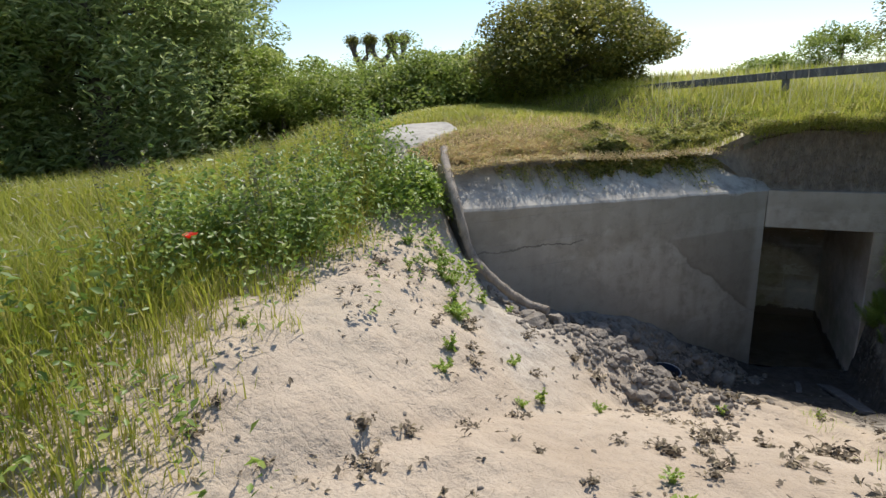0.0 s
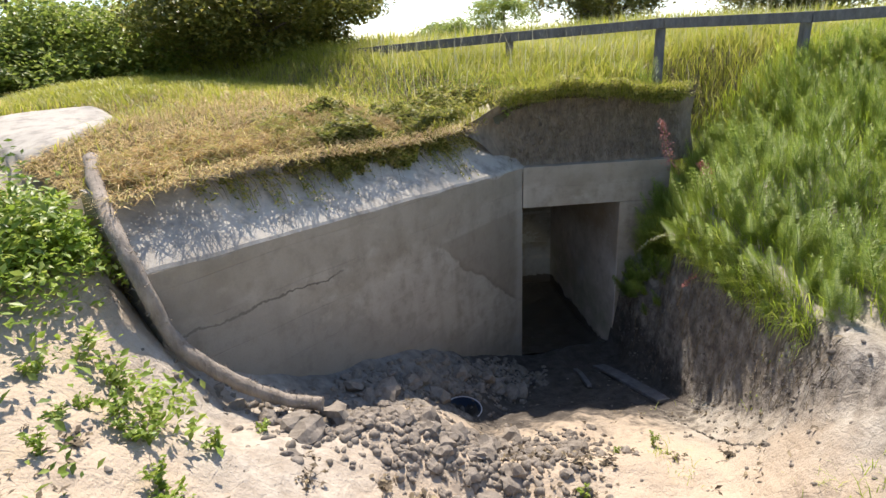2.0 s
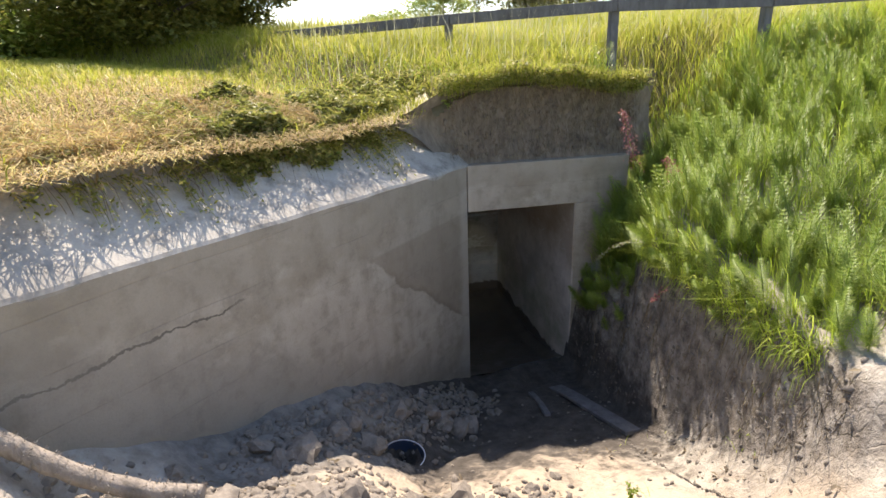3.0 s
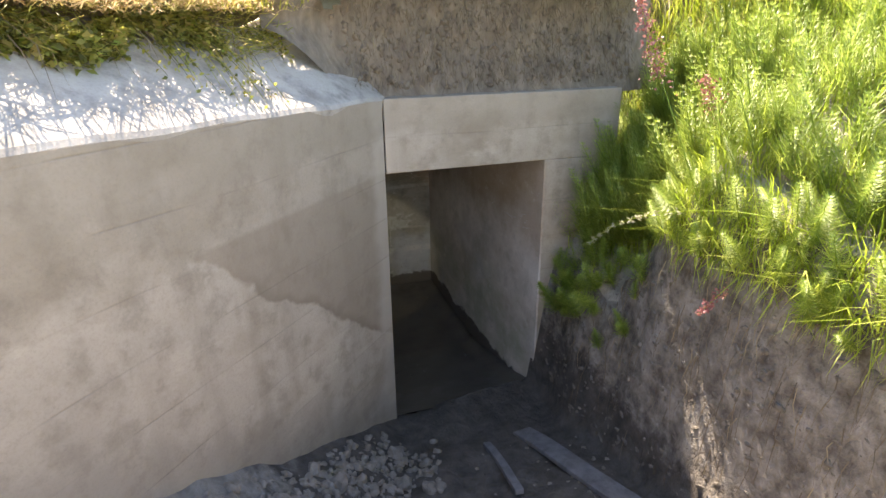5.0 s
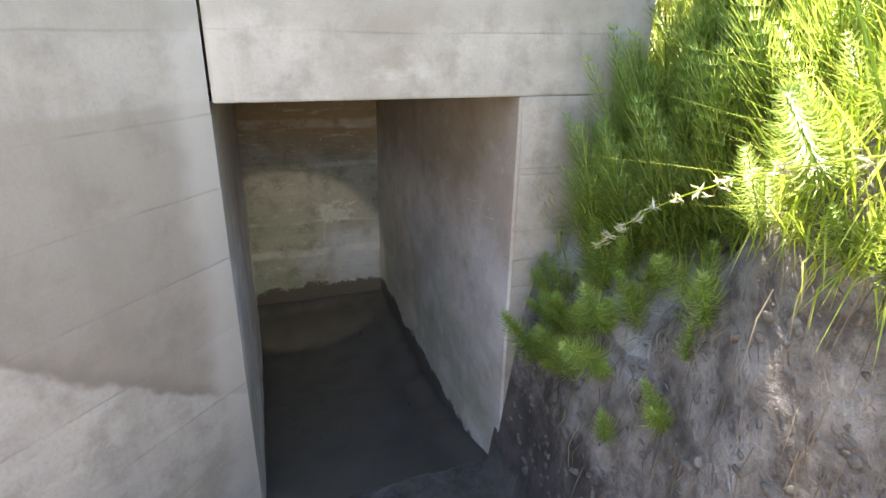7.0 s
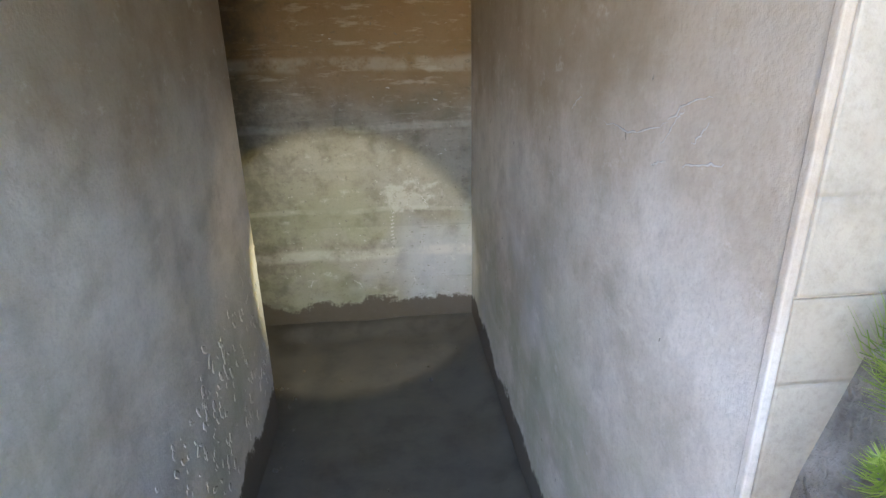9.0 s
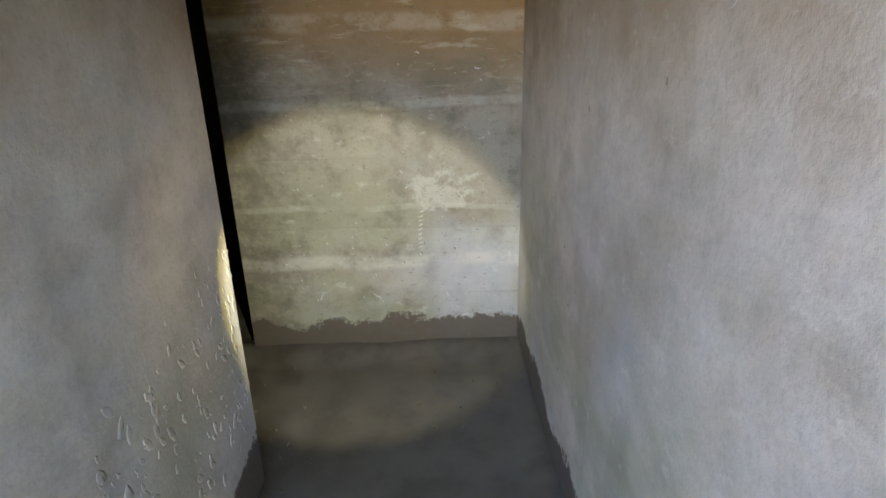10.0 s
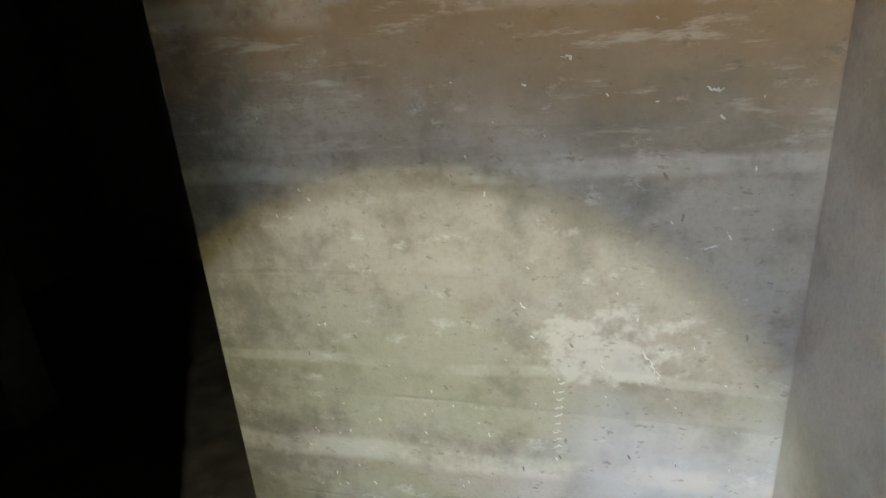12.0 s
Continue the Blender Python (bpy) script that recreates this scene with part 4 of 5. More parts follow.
def hanging(P, length, width, way):
    """Thin strands that hang from P."""
    n = len(P)
    l = rng.uniform(0.3, 1.2, n)[:, None] * length
    w = width
    a = rng.normal(0, 1, (n, 3)) * np.array([1, 1, 0])
    a /= np.linalg.norm(a, axis=1)[:, None] + 1e-9
    out = np.asarray(way)[None]
    mid_ = P + out * l * 0.45 + rng.normal(0, 0.012, (n, 3))
    tip = P + out * l * 0.75 + np.array([0, 0, -0.5]) * l + rng.normal(0, 0.02, (n, 3))
    V = np.stack([P - a * w, P + a * w, mid_ - a * w, mid_ + a * w, tip], 1).reshape(-1, 3)
    b = np.arange(n)[:, None] * 5
    return V, np.concatenate([b + [0, 1, 3], b + [0, 3, 2], b + [2, 3, 4]])


stuff("hanging_roots", [hanging(P[s_ > 0.45][::40], 0.24, 0.0022, down)], ROOT, "dry roots and stalks hanging over the concrete cap", "roots")
n = 3600
x = rng.uniform(-0.15, 1.7, n)
P = np.stack([x, rng.normal(0.06, 0.03, n), rng.uniform(2.5, 3.22, n)], 1)
P[:, 1] += np.clip(-0.05 - x, 0, None) * -0.55
stuff("earth_roots", [hanging(P, 0.07, 0.0020, (0, -0.5, -0.6))], ROOT, "fine dry roots matting the earth face", "roots")
n = 7000
x = rng.uniform(-0.2, 1.7, n)
P = np.stack([x, rng.uniform(-0.06, 0.16, n) + np.clip(-0.05 - x, 0, None) * -0.55, 3.16 + 0.05 * np.sin(x * 3) + rng.normal(0, 0.02, n)], 1)
stuff("edge_grass", [blades(P[: n // 3], 0.13, 0.0035, 0.9, (0, -0.35, 0)), hanging(P[n // 2 + n // 4:], 0.09, 0.003, (0, -0.6, -0.5))], GRASS, "grass overhanging the earth face above the lintel", "grass")


n = 9000
x = rng.uniform(-0.25, 1.75, n)
P = np.stack([x, rng.uniform(-0.10, 0.22, n) + np.clip(-0.05 - x, 0, None) * -0.55, 3.15 + 0.05 * np.sin(x * 3) + 0.05 * lumps(x, x * 0.5, 6.0, 3) + rng.uniform(-0.06, 0.09, n)], 1)
stuff("edge_creeper", [leaves(P, 0.028, 0.3, 0.55, 0.4), tangle(P[::5], 0.13, 0.0018)], CREEPER, "brown-green creeper matting the turf above the lintel", "creeper")


# ---- the right-hand bank ----
def bank_mask(x, y):
    edge = np.interp(y, [-6, -4.2, -3.3, -2.5, 0], [2.9, 1.7, 1.28, 1.26, 1.22])
    return smooth01(-0.04, 0.16, x - edge + 0.10 * lumps(x, y, 5, 4)) * (y < 0.6)


P = scatter(60000, 1.0, 6, -6, 0.8, lambda x, y: bank_mask(x, y) * (0.32 + 0.78 * smooth01(1.9, 3.2, x)))
stuff("bank_grass", [blades(P, 0.27, 0.0036, 0.9, (-0.45, -0.3, 0))], LUSH, "bright green grass leaning over the trench bank", "grass")


def horsetail_mesh(name, height, whorls=13, spokes=14, reach=0.095):
    """One horsetail: a jointed stem with whorls of fine upswept needles."""
    v0, f0 = tube([(0, 0, -0.03), (0.004, 0, height * 0.5), (0.0, 0.006, height)], [0.0035, 0.003, 0.0015], 5)
    f0 = np.concatenate([f0[:, [0, 1, 2]], f0[:, [0, 2, 3]]])
    pieces = [(v0, f0)]
    for i in range(whorls):
        t = 0.16 + 0.84 * i / (whorls - 1)
        r = reach * (1.0 - 0.75 * max(0.0, t - 0.35) / 0.65) * (0.75 + 0.25 * min(1, t * 4))
        a = rng.uniform(0, 6.28) + np.arange(spokes) * 2 * np.pi / spokes + rng.normal(0, 0.12, spokes)
        d = np.stack([np.cos(a), np.sin(a), np.zeros(spokes)], 1)
        sd = np.stack([-np.sin(a), np.cos(a), np.zeros(spokes)], 1) * 0.0016
        c = np.array([0, 0, height * t])
        rr = (r * rng.uniform(0.8, 1.15, spokes))[:, None]
        m = c + d * rr * 0.55 + np.array([0, 0, 0.10]) * rr
        e = c + d * rr + np.array([0, 0, 0.62]) * rr
        V = np.stack([c + sd - d * 0.0, c - sd, m + sd, m - sd, e], 1).reshape(-1, 3)
        b = np.arange(spokes)[:, None] * 5
        pieces.append((V, np.concatenate([b + [0, 1, 3], b + [0, 3, 2], b + [2, 3, 4]])))
    v, f = joined(pieces)
    return mesh_np(name, v, f, HORSETAIL)


tails = [horsetail_mesh("horsetail", h, w) for h, w in ((0.22, 11), (0.30, 14), (0.36, 16), (0.26, 12))]


def tail_mask(x, y):
    edge = np.interp(y, [-4, -3.3, -2.5, -1.2, -0.4, 0], [1.45, 1.15, 1.10, 1.08, 1.05, 1.04])
    return smooth01(0.0, 0.12, x - edge) * smooth01(1.0, 0.2, x - edge) * (0.45 + 0.55 * smooth01(-0.4, 0.3, lumps(x, y, 4, 2)))


def face_points(n, z0, z1, y0=-3.2, y1=-0.05):
    """Places on the steep face of the bank between two heights."""
    y, z = rng.uniform(y0, y1, n), rng.uniform(z0, z1, n)
    a, b = np.full(n, 0.70), np.full(n, 1.75)
    for _ in range(18):
        m = (a + b) / 2
        under = low(m, y) < z
        a, b = np.where(under, m, a), np.where(under, b, m)
    return np.stack([b, y, low(b, y)], 1)


P = np.concatenate([face_points(80, 1.75, 2.35, -2.6, -0.35), face_points(60, 2.0, 2.4, -3.1, -0.3), face_points(30, 0.95, 1.75, -0.95, -0.2), scatter(700, 1.15, 1.9, -3.3, -0.04, tail_mask)[:90], face_points(24, 1.0, 1.8, -0.42, -0.08)])
for i, p in enumerate(P):
    ob = tagged(new("horsetail", tails[i % 4]), "bright green feathery horsetail growing on the trench bank", "plant", "horsetails on the bank")
    lean = -30 if i < 166 or i >= len(P) - 24 else -12
    ob.matrix_world = pose(p[0], p[1], p[2] - 0.01, rng.normal(8, 12), rng.normal(lean, 10), 0) @ pose(0, 0, 0, 0, 0, rng.uniform(0, 360)) @ Matrix.Scale(float(rng.uniform(0.4, 0.75) if i >= len(P) - 24 else rng.uniform(0.5, 1.0)), 4)
P = face_points(3800, 1.8, 2.3, -2.9, -0.3)
stuff("bank_grass", [blades(P[::2], 0.22, 0.003, 1.1, (-0.7, -0.2, 0)), hanging(P[1::2], 0.20, 0.0026, (-0.7, -0.2, -0.1))], LUSH, "long green grass hanging over the clay bank", "grass")
P = scatter(2600, 1.3, 4.0, -4.2, 0.3, bank_mask)
P[:, 2] += 0.02
v1 = np.array([vv.co[:] for vv in tails[1].vertices])
f1 = np.array([pp.vertices[:] for pp in tails[1].polygons])
keep = rng.uniform(0, 1, len(f1)) < 0.7
pieces = []
for p in P[:1300]:
    a, k = rng.uniform(0, 6.28), rng.uniform(0.8, 1.35)
    tilt = rng.normal(0, 0.2, 2)
    w = v1 * k
    w = np.stack([w[:, 0] * np.cos(a) - w[:, 1] * np.sin(a) + w[:, 2] * (tilt[0] - 0.2), w[:, 0] * np.sin(a) + w[:, 1] * np.cos(a) + w[:, 2] * tilt[1], w[:, 2]], 1)
    pieces.append((w + p, f1[keep]))
stuff("horsetail_thicket", pieces, HORSETAIL, "thicket of feathery green horsetails up the bank", "plants")

# a tall shaded stand of horsetails in the corner beside the lintel
P = scatter(480, 1.25, 2.2, -0.95, 0.0, lambda x, y: smooth01(1.28, 1.5, x))
pieces = []
for p in P[:300]:
    a, k = rng.uniform(0, 6.28), rng.uniform(1.1, 1.9)
    tilt = rng.normal(0, 0.16, 2)
    w = v1 * np.array([1.25, 1.25, k])
    w = np.stack([w[:, 0] * np.cos(a) - w[:, 1] * np.sin(a) + w[:, 2] * (tilt[0] - 0.25), w[:, 0] * np.sin(a) + w[:, 1] * np.cos(a) + w[:, 2] * tilt[1], w[:, 2]], 1)
    pieces.append((w + p, f1))
stuff("horsetail_thicket", pieces, HORSETAIL, "tall horsetails standing in the shade beside the lintel", "plants")

# roots and clumps on the bare bank face
def bank_clods():
    out = []
    for i, p in enumerate(face_points(1100, 0.45, 1.95)):
        r = float(np.exp(rng.uniform(math.log(0.004), math.log(0.015))))
        R = np.array(Euler(rng.uniform(-0.6, 0.6, 3)).to_matrix())
        out.append((((clod_v[i % 9] * r) * rng.uniform([0.4, 0.8, 0.8], [0.8, 2.2, 2.2])) @ R.T + p, clod_f[i % 9]))
    return out


EARTH = bark_mat("bank_earth", (0.09, 0.075, 0.06), (0.20, 0.175, 0.145))
stuff("bank_clods", bank_clods(), EARTH, "crumbling clods of clay on the bank face", "earth")
n = 700
y = rng.uniform(-3.2, -0.1, n)
x = np.interp(y, [-3.3, -2.5, 0], [0.95, 1.12, 1.2]) + rng.normal(0, 0.05, n)
P = np.stack([x, y, low(x, y) + 0.01], 1)
stuff("bank_roots", [hanging(P, 0.22, 0.0018, (-0.25, -0.1, -0.7))], ROOT, "thin pale roots hanging from the clay bank", "roots")


def sorrel(stem, label, fuzz=0.035, n=260, head=0.5):
    root = tagged(new("sorrel"), label, "plant")
    c = curve_points(stem, 14)
    root.location = c[0]
    v, f = tube(c - c[0], np.linspace(0.004, 0.0015, 14), 5)
    part("stem", mesh_np("stem", v, f, WEED), None, root)
    t = rng.uniform(head, 1, n)
    i = np.clip((t * 13).astype(int), 0, 12)
    p = c[i] - c[0] + (c[i + 1] - c[i]) * rng.uniform(0, 1, n)[:, None] + rng.normal(0, fuzz, (n, 3)) * (1.25 - t)[:, None]
    v, f = leaves(p, 0.016, 0.4, 0.7, 0)
    tagged(part("seed_head", mesh_np("seed_head", v, f, SORREL), None, root, "rusty red seed head"), kind="stuff")
    return root


sorrel([(1.20, -1.32, 1.95), (1.12, -1.10, 2.42), (1.09, -0.92, 2.72), (1.08, -0.80, 2.95)], "tall rust-red sorrel stalk on the bank", 0.04, 420)
sorrel([(1.55, -0.90, 2.20), (1.50, -0.93, 2.42), (1.40, -0.95, 2.58)], "short rust-red sorrel stalk among the grass", 0.045, 260, 0.35)
sorrel([(1.32, -1.70, 2.00), (1.15, -1.62, 1.86), (1.00, -1.56, 1.66)], "sorrel stalk drooping over the clay bank", 0.03, 120, 0.7)


def arching_grass():
    root = tagged(new("grass_stalk"), "single pale grass stalk arching out over the trench", "grass")
    c = curve_points([(1.30, -1.92, 2.02), (1.06, -1.76, 2.15), (1.00, -1.38, 2.07), (0.97, -1.02, 1.91), (0.96, -0.72, 1.68)], 26)
    root.location = c[0]
    v, f = tube(c - c[0], np.linspace(0.0028, 0.001, 26), 5)
    part("stem", mesh_np("stem", v, f, LUSH), None, root)
    n = 130
    t = rng.uniform(0.55, 1, n)
    i = np.clip((t * 25).astype(int), 0, 24)
    v, f = leaves(c[i] - c[0] + rng.normal(0, 0.007, (n, 3)), 0.028, 0.3, 0.16, 0)
    tagged(part("seed_head", mesh_np("seed_head", v, f, SEED), None, root, "silvery seed head"), kind="stuff")


arching_grass()


def poppy(x, y, h):
    z = base(x, y)
    root = tagged(new("poppy"), "single red poppy flowering in the meadow grass", "flower")
    root.location = (x, y, z)
    v, f = tube([(0, 0, -0.02), (0.01, 0, h * 0.5), (0, 0.01, h)], [0.003, 0.0025, 0.002], 5)
    part("stem", mesh_np("stem", v, f, LUSH), None, root)
    for k in range(4):
        bm = bmesh.new()
        bmesh.ops.create_grid(bm, x_segments=4, y_segments=4, size=0.027)
        for vert in bm.verts:
            u, w = vert.co.x, vert.co.y
            vert.co.z = 9 * (u * u + w * w) + 0.004 * math.sin(u * 200)
            vert.co.x += 0.022
        bm.transform(pose(0, 0.01, h, 0, -28, 90 * k + 12))
        part("petal", bm, POPPY, root)
    return root


poppy(-3.33, -5.30, 0.38)


# ---- trees ----
def tree(name, x, y, z, height, radius, n, leaf, material, label, trunk=0.2, clumps=70, squash=0.8, low_crown=0.1, category="tree", slim=0.45, tight=1.0):
    root = tagged(new(name), label, category)
    root.location = (x, y, z)
    pieces, tips = [], []
    lean = rng.uniform(-0.06, 0.06, 2)
    stem = curve_points([(0, 0, -0.3), (lean[0] * height * 0.5, lean[1] * height * 0.5, height * 0.4), (lean[0] * height, lean[1] * height, height * 0.85)], 10)
    pieces.append(tube(stem, np.linspace(trunk, trunk * 0.2, 10), 9, 0.06))
    for i in range(13):
        t = rng.uniform(0.1, 0.9)
        a = rng.uniform(0, 2 * np.pi)
        p = stem[int(t * 9)]
        r = radius * rng.uniform(0.55, 0.95) * (1.1 - 0.5 * t)
        q = p + np.array([np.cos(a) * r, np.sin(a) * r, r * rng.uniform(0.2, 0.7)])
        mid_ = (p + q) / 2 + rng.normal(0, 0.1 * r, 3)
        pieces.append(tube(curve_points([p, mid_, q], 7), np.linspace(trunk * 0.42 * (1.1 - t), trunk * 0.05, 7), 6, 0.05))
        tips += [q, mid_]
    v, f = joined(pieces)
    part("trunk", mesh_np("trunk", v, f, BARK), None, root)
    u = rng.standard_normal((clumps, 3))
    u /= np.linalg.norm(u, axis=1)[:, None]
    rad = rng.uniform(0.45, 1.0, clumps) ** 0.6
    C = u * rad[:, None] * np.array([radius, radius, height * (1 - low_crown) / 2 * 0.95])
    C *= rng.uniform(0.72, 1.24, clumps)[:, None]
    C[:, 2] += height * (low_crown + (1 - low_crown) / 2)
    C = np.concatenate([C, np.array(tips)])
    w = rng.uniform(0.5, 1.5, len(C))
    pick = rng.choice(len(C), n, p=w / w.sum())
    size = radius * rng.uniform(0.07, 0.17, len(C)) * tight
    g = rng.standard_normal((n, 3))
    g *= (np.minimum(1, 1.7 / np.linalg.norm(g, axis=1)) * size[pick])[:, None] * np.array([1.25, 1.25, squash])
    p = C[pick] + g
    p = p[p[:, 2] > -0.1]
    v, f = leaves(p, leaf, slim=slim, up=0.6)
    part("crown", mesh_np("crown", v, f, material, False), None, root)
    return root


def put_tree(name, x, y, top_z, *a, **k):
    z = base(x, y)
    return tree(name, x, y, z, top_z - z, *a, **k)


put_tree("thorn_bush", -3.25, 4.1, 5.45, 1.65, 52000, 0.075, DARK_LEAF, "large dark green thorn bush behind the bunker roof", trunk=0.12, clumps=150, low_crown=-0.05, category="bush", slim=0.6)
for x, y, t, r in ((-10.4, -0.6, 8.0, 2.4), (-13.2, 1.4, 9.6, 3.2), (-13.6, -4.4, 8.8, 3.2), (-17.0, -1.0, 10.0, 4.0), (-12.6, -7.6, 8.0, 2.8)):
    put_tree("willow_tree", x, y, t, r, 46000, 0.17, WILLOW, "big grey-green willow in full leaf at the meadow edge", trunk=0.26, clumps=85, slim=0.3, low_crown=-0.04, squash=1.1, tight=1.15)
for x, y, t, r in ((-12.4, 3.9, 7.6, 1.9), (-10.9, 3.0, 5.3, 1.7)):
    put_tree("ash_tree", x, y, t, r, 26000, 0.13, LEAF, "light green leafy ash beside the willows", trunk=0.15, clumps=60, low_crown=0.0, slim=0.4)
for x, y, t, r in ((-9.2, 2.6, 4.5, 1.5), (-8.0, 3.9, 4.2, 1.6), (-7.0, 4.4, 4.3, 1.5), (-5.9, 4.9, 4.55, 1.6), (-9.6, 5.6, 4.4, 2.0), (-7.2, 6.8, 4.6, 2.0), (-4.9, 6.4, 4.5, 1.7), (-12.0, 7.5, 4.6, 2.4)):
    put_tree("hedge_bush", x, y, t, r, 24000, 0.085, LEAF, "leafy green hedge bush behind the meadow", trunk=0.08, clumps=85, low_crown=-0.1, category="bush", slim=0.55)
put_tree("young_tree", 3.6, 18.2, 5.75, 1.5, 5000, 0.12, LEAF, "slender open-crowned young tree beyond the crest", trunk=0.07, clumps=40, category="tree")
put_tree("field_bush", 1.6, 17.5, 4.6, 1.5, 9000, 0.12, LEAF, "low green bush beyond the crest", trunk=0.07, clumps=60, low_crown=0.0, category="bush")
put_tree("field_tree", 8.4, 19.5, 8.6, 3.3, 30000, 0.17, DARK_LEAF, "dark spreading tree beyond the crest", trunk=0.25, clumps=120, low_crown=0.05)
put_tree("field_tree", 15.0, 17.0, 8.0, 3.3, 22000, 0.18, DARK_LEAF, "dark spreading tree beyond the crest", trunk=0.25, clumps=110, low_crown=0.05)


def pollard(x, y, top_z, arms):
    z = base(x, y)
    h = top_z - z
    root = tagged(new("pollard_tree"), "pollarded tree with knobbly leafless arms", "tree")
    root.location = (x, y, z)
    pieces = [tube(curve_points([(0, 0, -0.3), (0.05, 0, h * 0.4), (0, 0, h * 0.72)], 8), np.linspace(0.3, 0.2, 8), 9, 0.05)]
    knobs = []
    for a, l in arms:
        q = np.array([math.cos(a) * l, math.sin(a) * l, h * 0.95])
        pieces.append(tube(curve_points([(0, 0, h * 0.68), (q[0] * 0.7, q[1] * 0.7, h * 0.78), tuple(q)], 8), [0.18, 0.15, 0.13, 0.13, 0.13, 0.15, 0.2, 0.22], 8, 0.06))
        knobs.append(q)
    v, f = joined(pieces)
    part("trunk", mesh_np("trunk", v, f, BARK), None, root)
    for q in knobs:
        p = q + rng.standard_normal((1200, 3)) * np.array([0.16, 0.16, 0.12]) + np.array([0, 0, 0.05])
        v, f = leaves(p, 0.11)
        part("foliage", mesh_np("foliage", v, f, DARK_LEAF), None, root)


for x, y, arms in ((-16.9, 18.3, [(0.5, 0.45), (3.6, 0.4)]), (-15.95, 18.65, [(0.4, 0.55), (3.3, 0.5)]), (-15.1, 19.0, [(3.1, 0.35), (0.2, 0.3)])):
    pollard(x, y, 6.8, arms)


# ---- fence ----
def fence():
    root = tagged(new("fence"), "weathered grey timber post and rail fence on the crest", "fence")
    tops = [(6.1, -1.0, 3.92), (4.6, -0.35, 3.88), (3.12, 0.27, 3.85), (1.79, 0.83, 3.87), (0.225, 1.645, 3.815), (-1.35, 2.55, 3.74), (-2.9, 3.45, 3.66)]
    for x, y, zt in tops:
        part("post", block(x - 0.042, x + 0.042, y - 0.042, y + 0.042, base(x, y) - 0.3, zt, 0.007), FENCE, root)
    for a, b in zip(tops, tops[1:]):
        A, B = Vector(a), Vector(b)
        way = (B - A).normalized()
        bm = block(-0.03, (B - A).length - 0.034, -0.018, 0.018, -0.055, 0.055, 0.006)
        side = Vector((way.y, -way.x, 0)).normalized() * -1
        m = Matrix((way, side, way.cross(side))).transposed().to_4x4()
        bm.transform(Matrix.Translation(A - side * -0.062 + Vector((0, 0, -0.06))) @ m)
        part("rail", bm, FENCE, root)
    return root


fence()


# ---- branch ----
def branch():
    root = tagged(new("branch"), "long bent grey branch leaning from roof to rubble", "branch")
    c = curve_points([(-3.25, -1.95, 3.075), (-3.02, -2.43, 2.98), (-2.82, -2.77, 2.82), (-2.70, -2.90, 2.62), (-2.60, -2.90, 2.25), (-2.465, -2.915, 2.09), (-2.268, -2.93, 1.935), (-2.06, -2.92, 1.81), (-1.85, -2.95, 1.775)], 46)
    o = c[-1].copy()
    root.location = o
    r = np.linspace(0.044, 0.037, 46) * (1 + 0.05 * np.sin(np.arange(46) * 1.7))
    v, f = tube(c - o, r, 14, 0.045)
    ends = [np.array([list(range(14))[::-1]]), np.array([list(range(45 * 14, 46 * 14))])]
    bm = bmesh.new()
    vs = [bm.verts.new(p) for p in v]
    for q in f:
        bm.faces.new([vs[i] for i in q]).smooth = True
    bm.faces.new([vs[i] for i in ends[0][0]])
    bm.faces.new([vs[i] for i in ends[1][0]])
    part("bark", bm, GREY_BARK, root)
    n = 5200
    i = rng.integers(0, len(v), n)
    axis = (c - o)[i // 14]
    out = v[i] - axis
    out /= np.linalg.norm(out, axis=1)[:, None]
    P = v[i] + rng.normal(0, 0.006, (n, 3))
    tip = P + out * rng.uniform(0.003, 0.014, n)[:, None] + rng.normal(0, 0.007, (n, 3))
    sd = np.cross(out, rng.standard_normal((n, 3))) * 0.0012
    V = np.stack([P - sd, P + sd, tip], 1).reshape(-1, 3)
    part("fibre_fringe", mesh_np("fibre_fringe", V, np.arange(n * 3).reshape(-1, 3), GREY_BARK), None, root, "pale frayed bark fibres")


branch()


# ---- rubble ----
def heap_mask(x, y):
    a = np.exp(-(((x + 1.55) / 0.55) ** 2 + ((y + 2.92) / 0.26) ** 2)) + np.exp(-(((x + 0.95) / 0.42) ** 2 + ((y + 2.95) / 0.38) ** 2)) + 0.7 * np.exp(-(((x + 0.45) / 0.35) ** 2 + ((y + 2.55) / 0.2) ** 2))
    wall = -(WOUT[0] * x + WOUT[1] * y)
    b = 0.55 * np.exp(-((wall + 0.28) / 0.22) ** 2) * smooth01(0.15, 0.5, along(x, y)) * smooth01(3.2, 2.6, along(x, y))
    return np.clip(a + b, 0, 1) * (wall < -0.05)


heap = tagged(new("rubble_heap"), "heap of grey-brown clay clods beside the concrete wall", "rubble")
heap.location = (-1.3, -2.8, base(-1.3, -2.8))
P = scatter(2600, -2.6, 0.2, -3.7, -0.2, heap_mask)
for i, p in enumerate(P[:280]):
    r = float(np.clip(rng.lognormal(-3.45, 0.5), 0.015, 0.095))
    ob = new("clod", clods[i % 9])
    ob.parent = heap
    ob.matrix_basis = pose(p[0] - heap.location.x, p[1] - heap.location.y, p[2] + r * 0.3 - heap.location.z, rng.uniform(-40, 40), rng.uniform(-40, 40), rng.uniform(0, 360)) @ Matrix.Diagonal((r, r * rng.uniform(0.7, 1.2), r * rng.uniform(0.7, 1.1), 1))
cv, cf = clod_v, clod_f


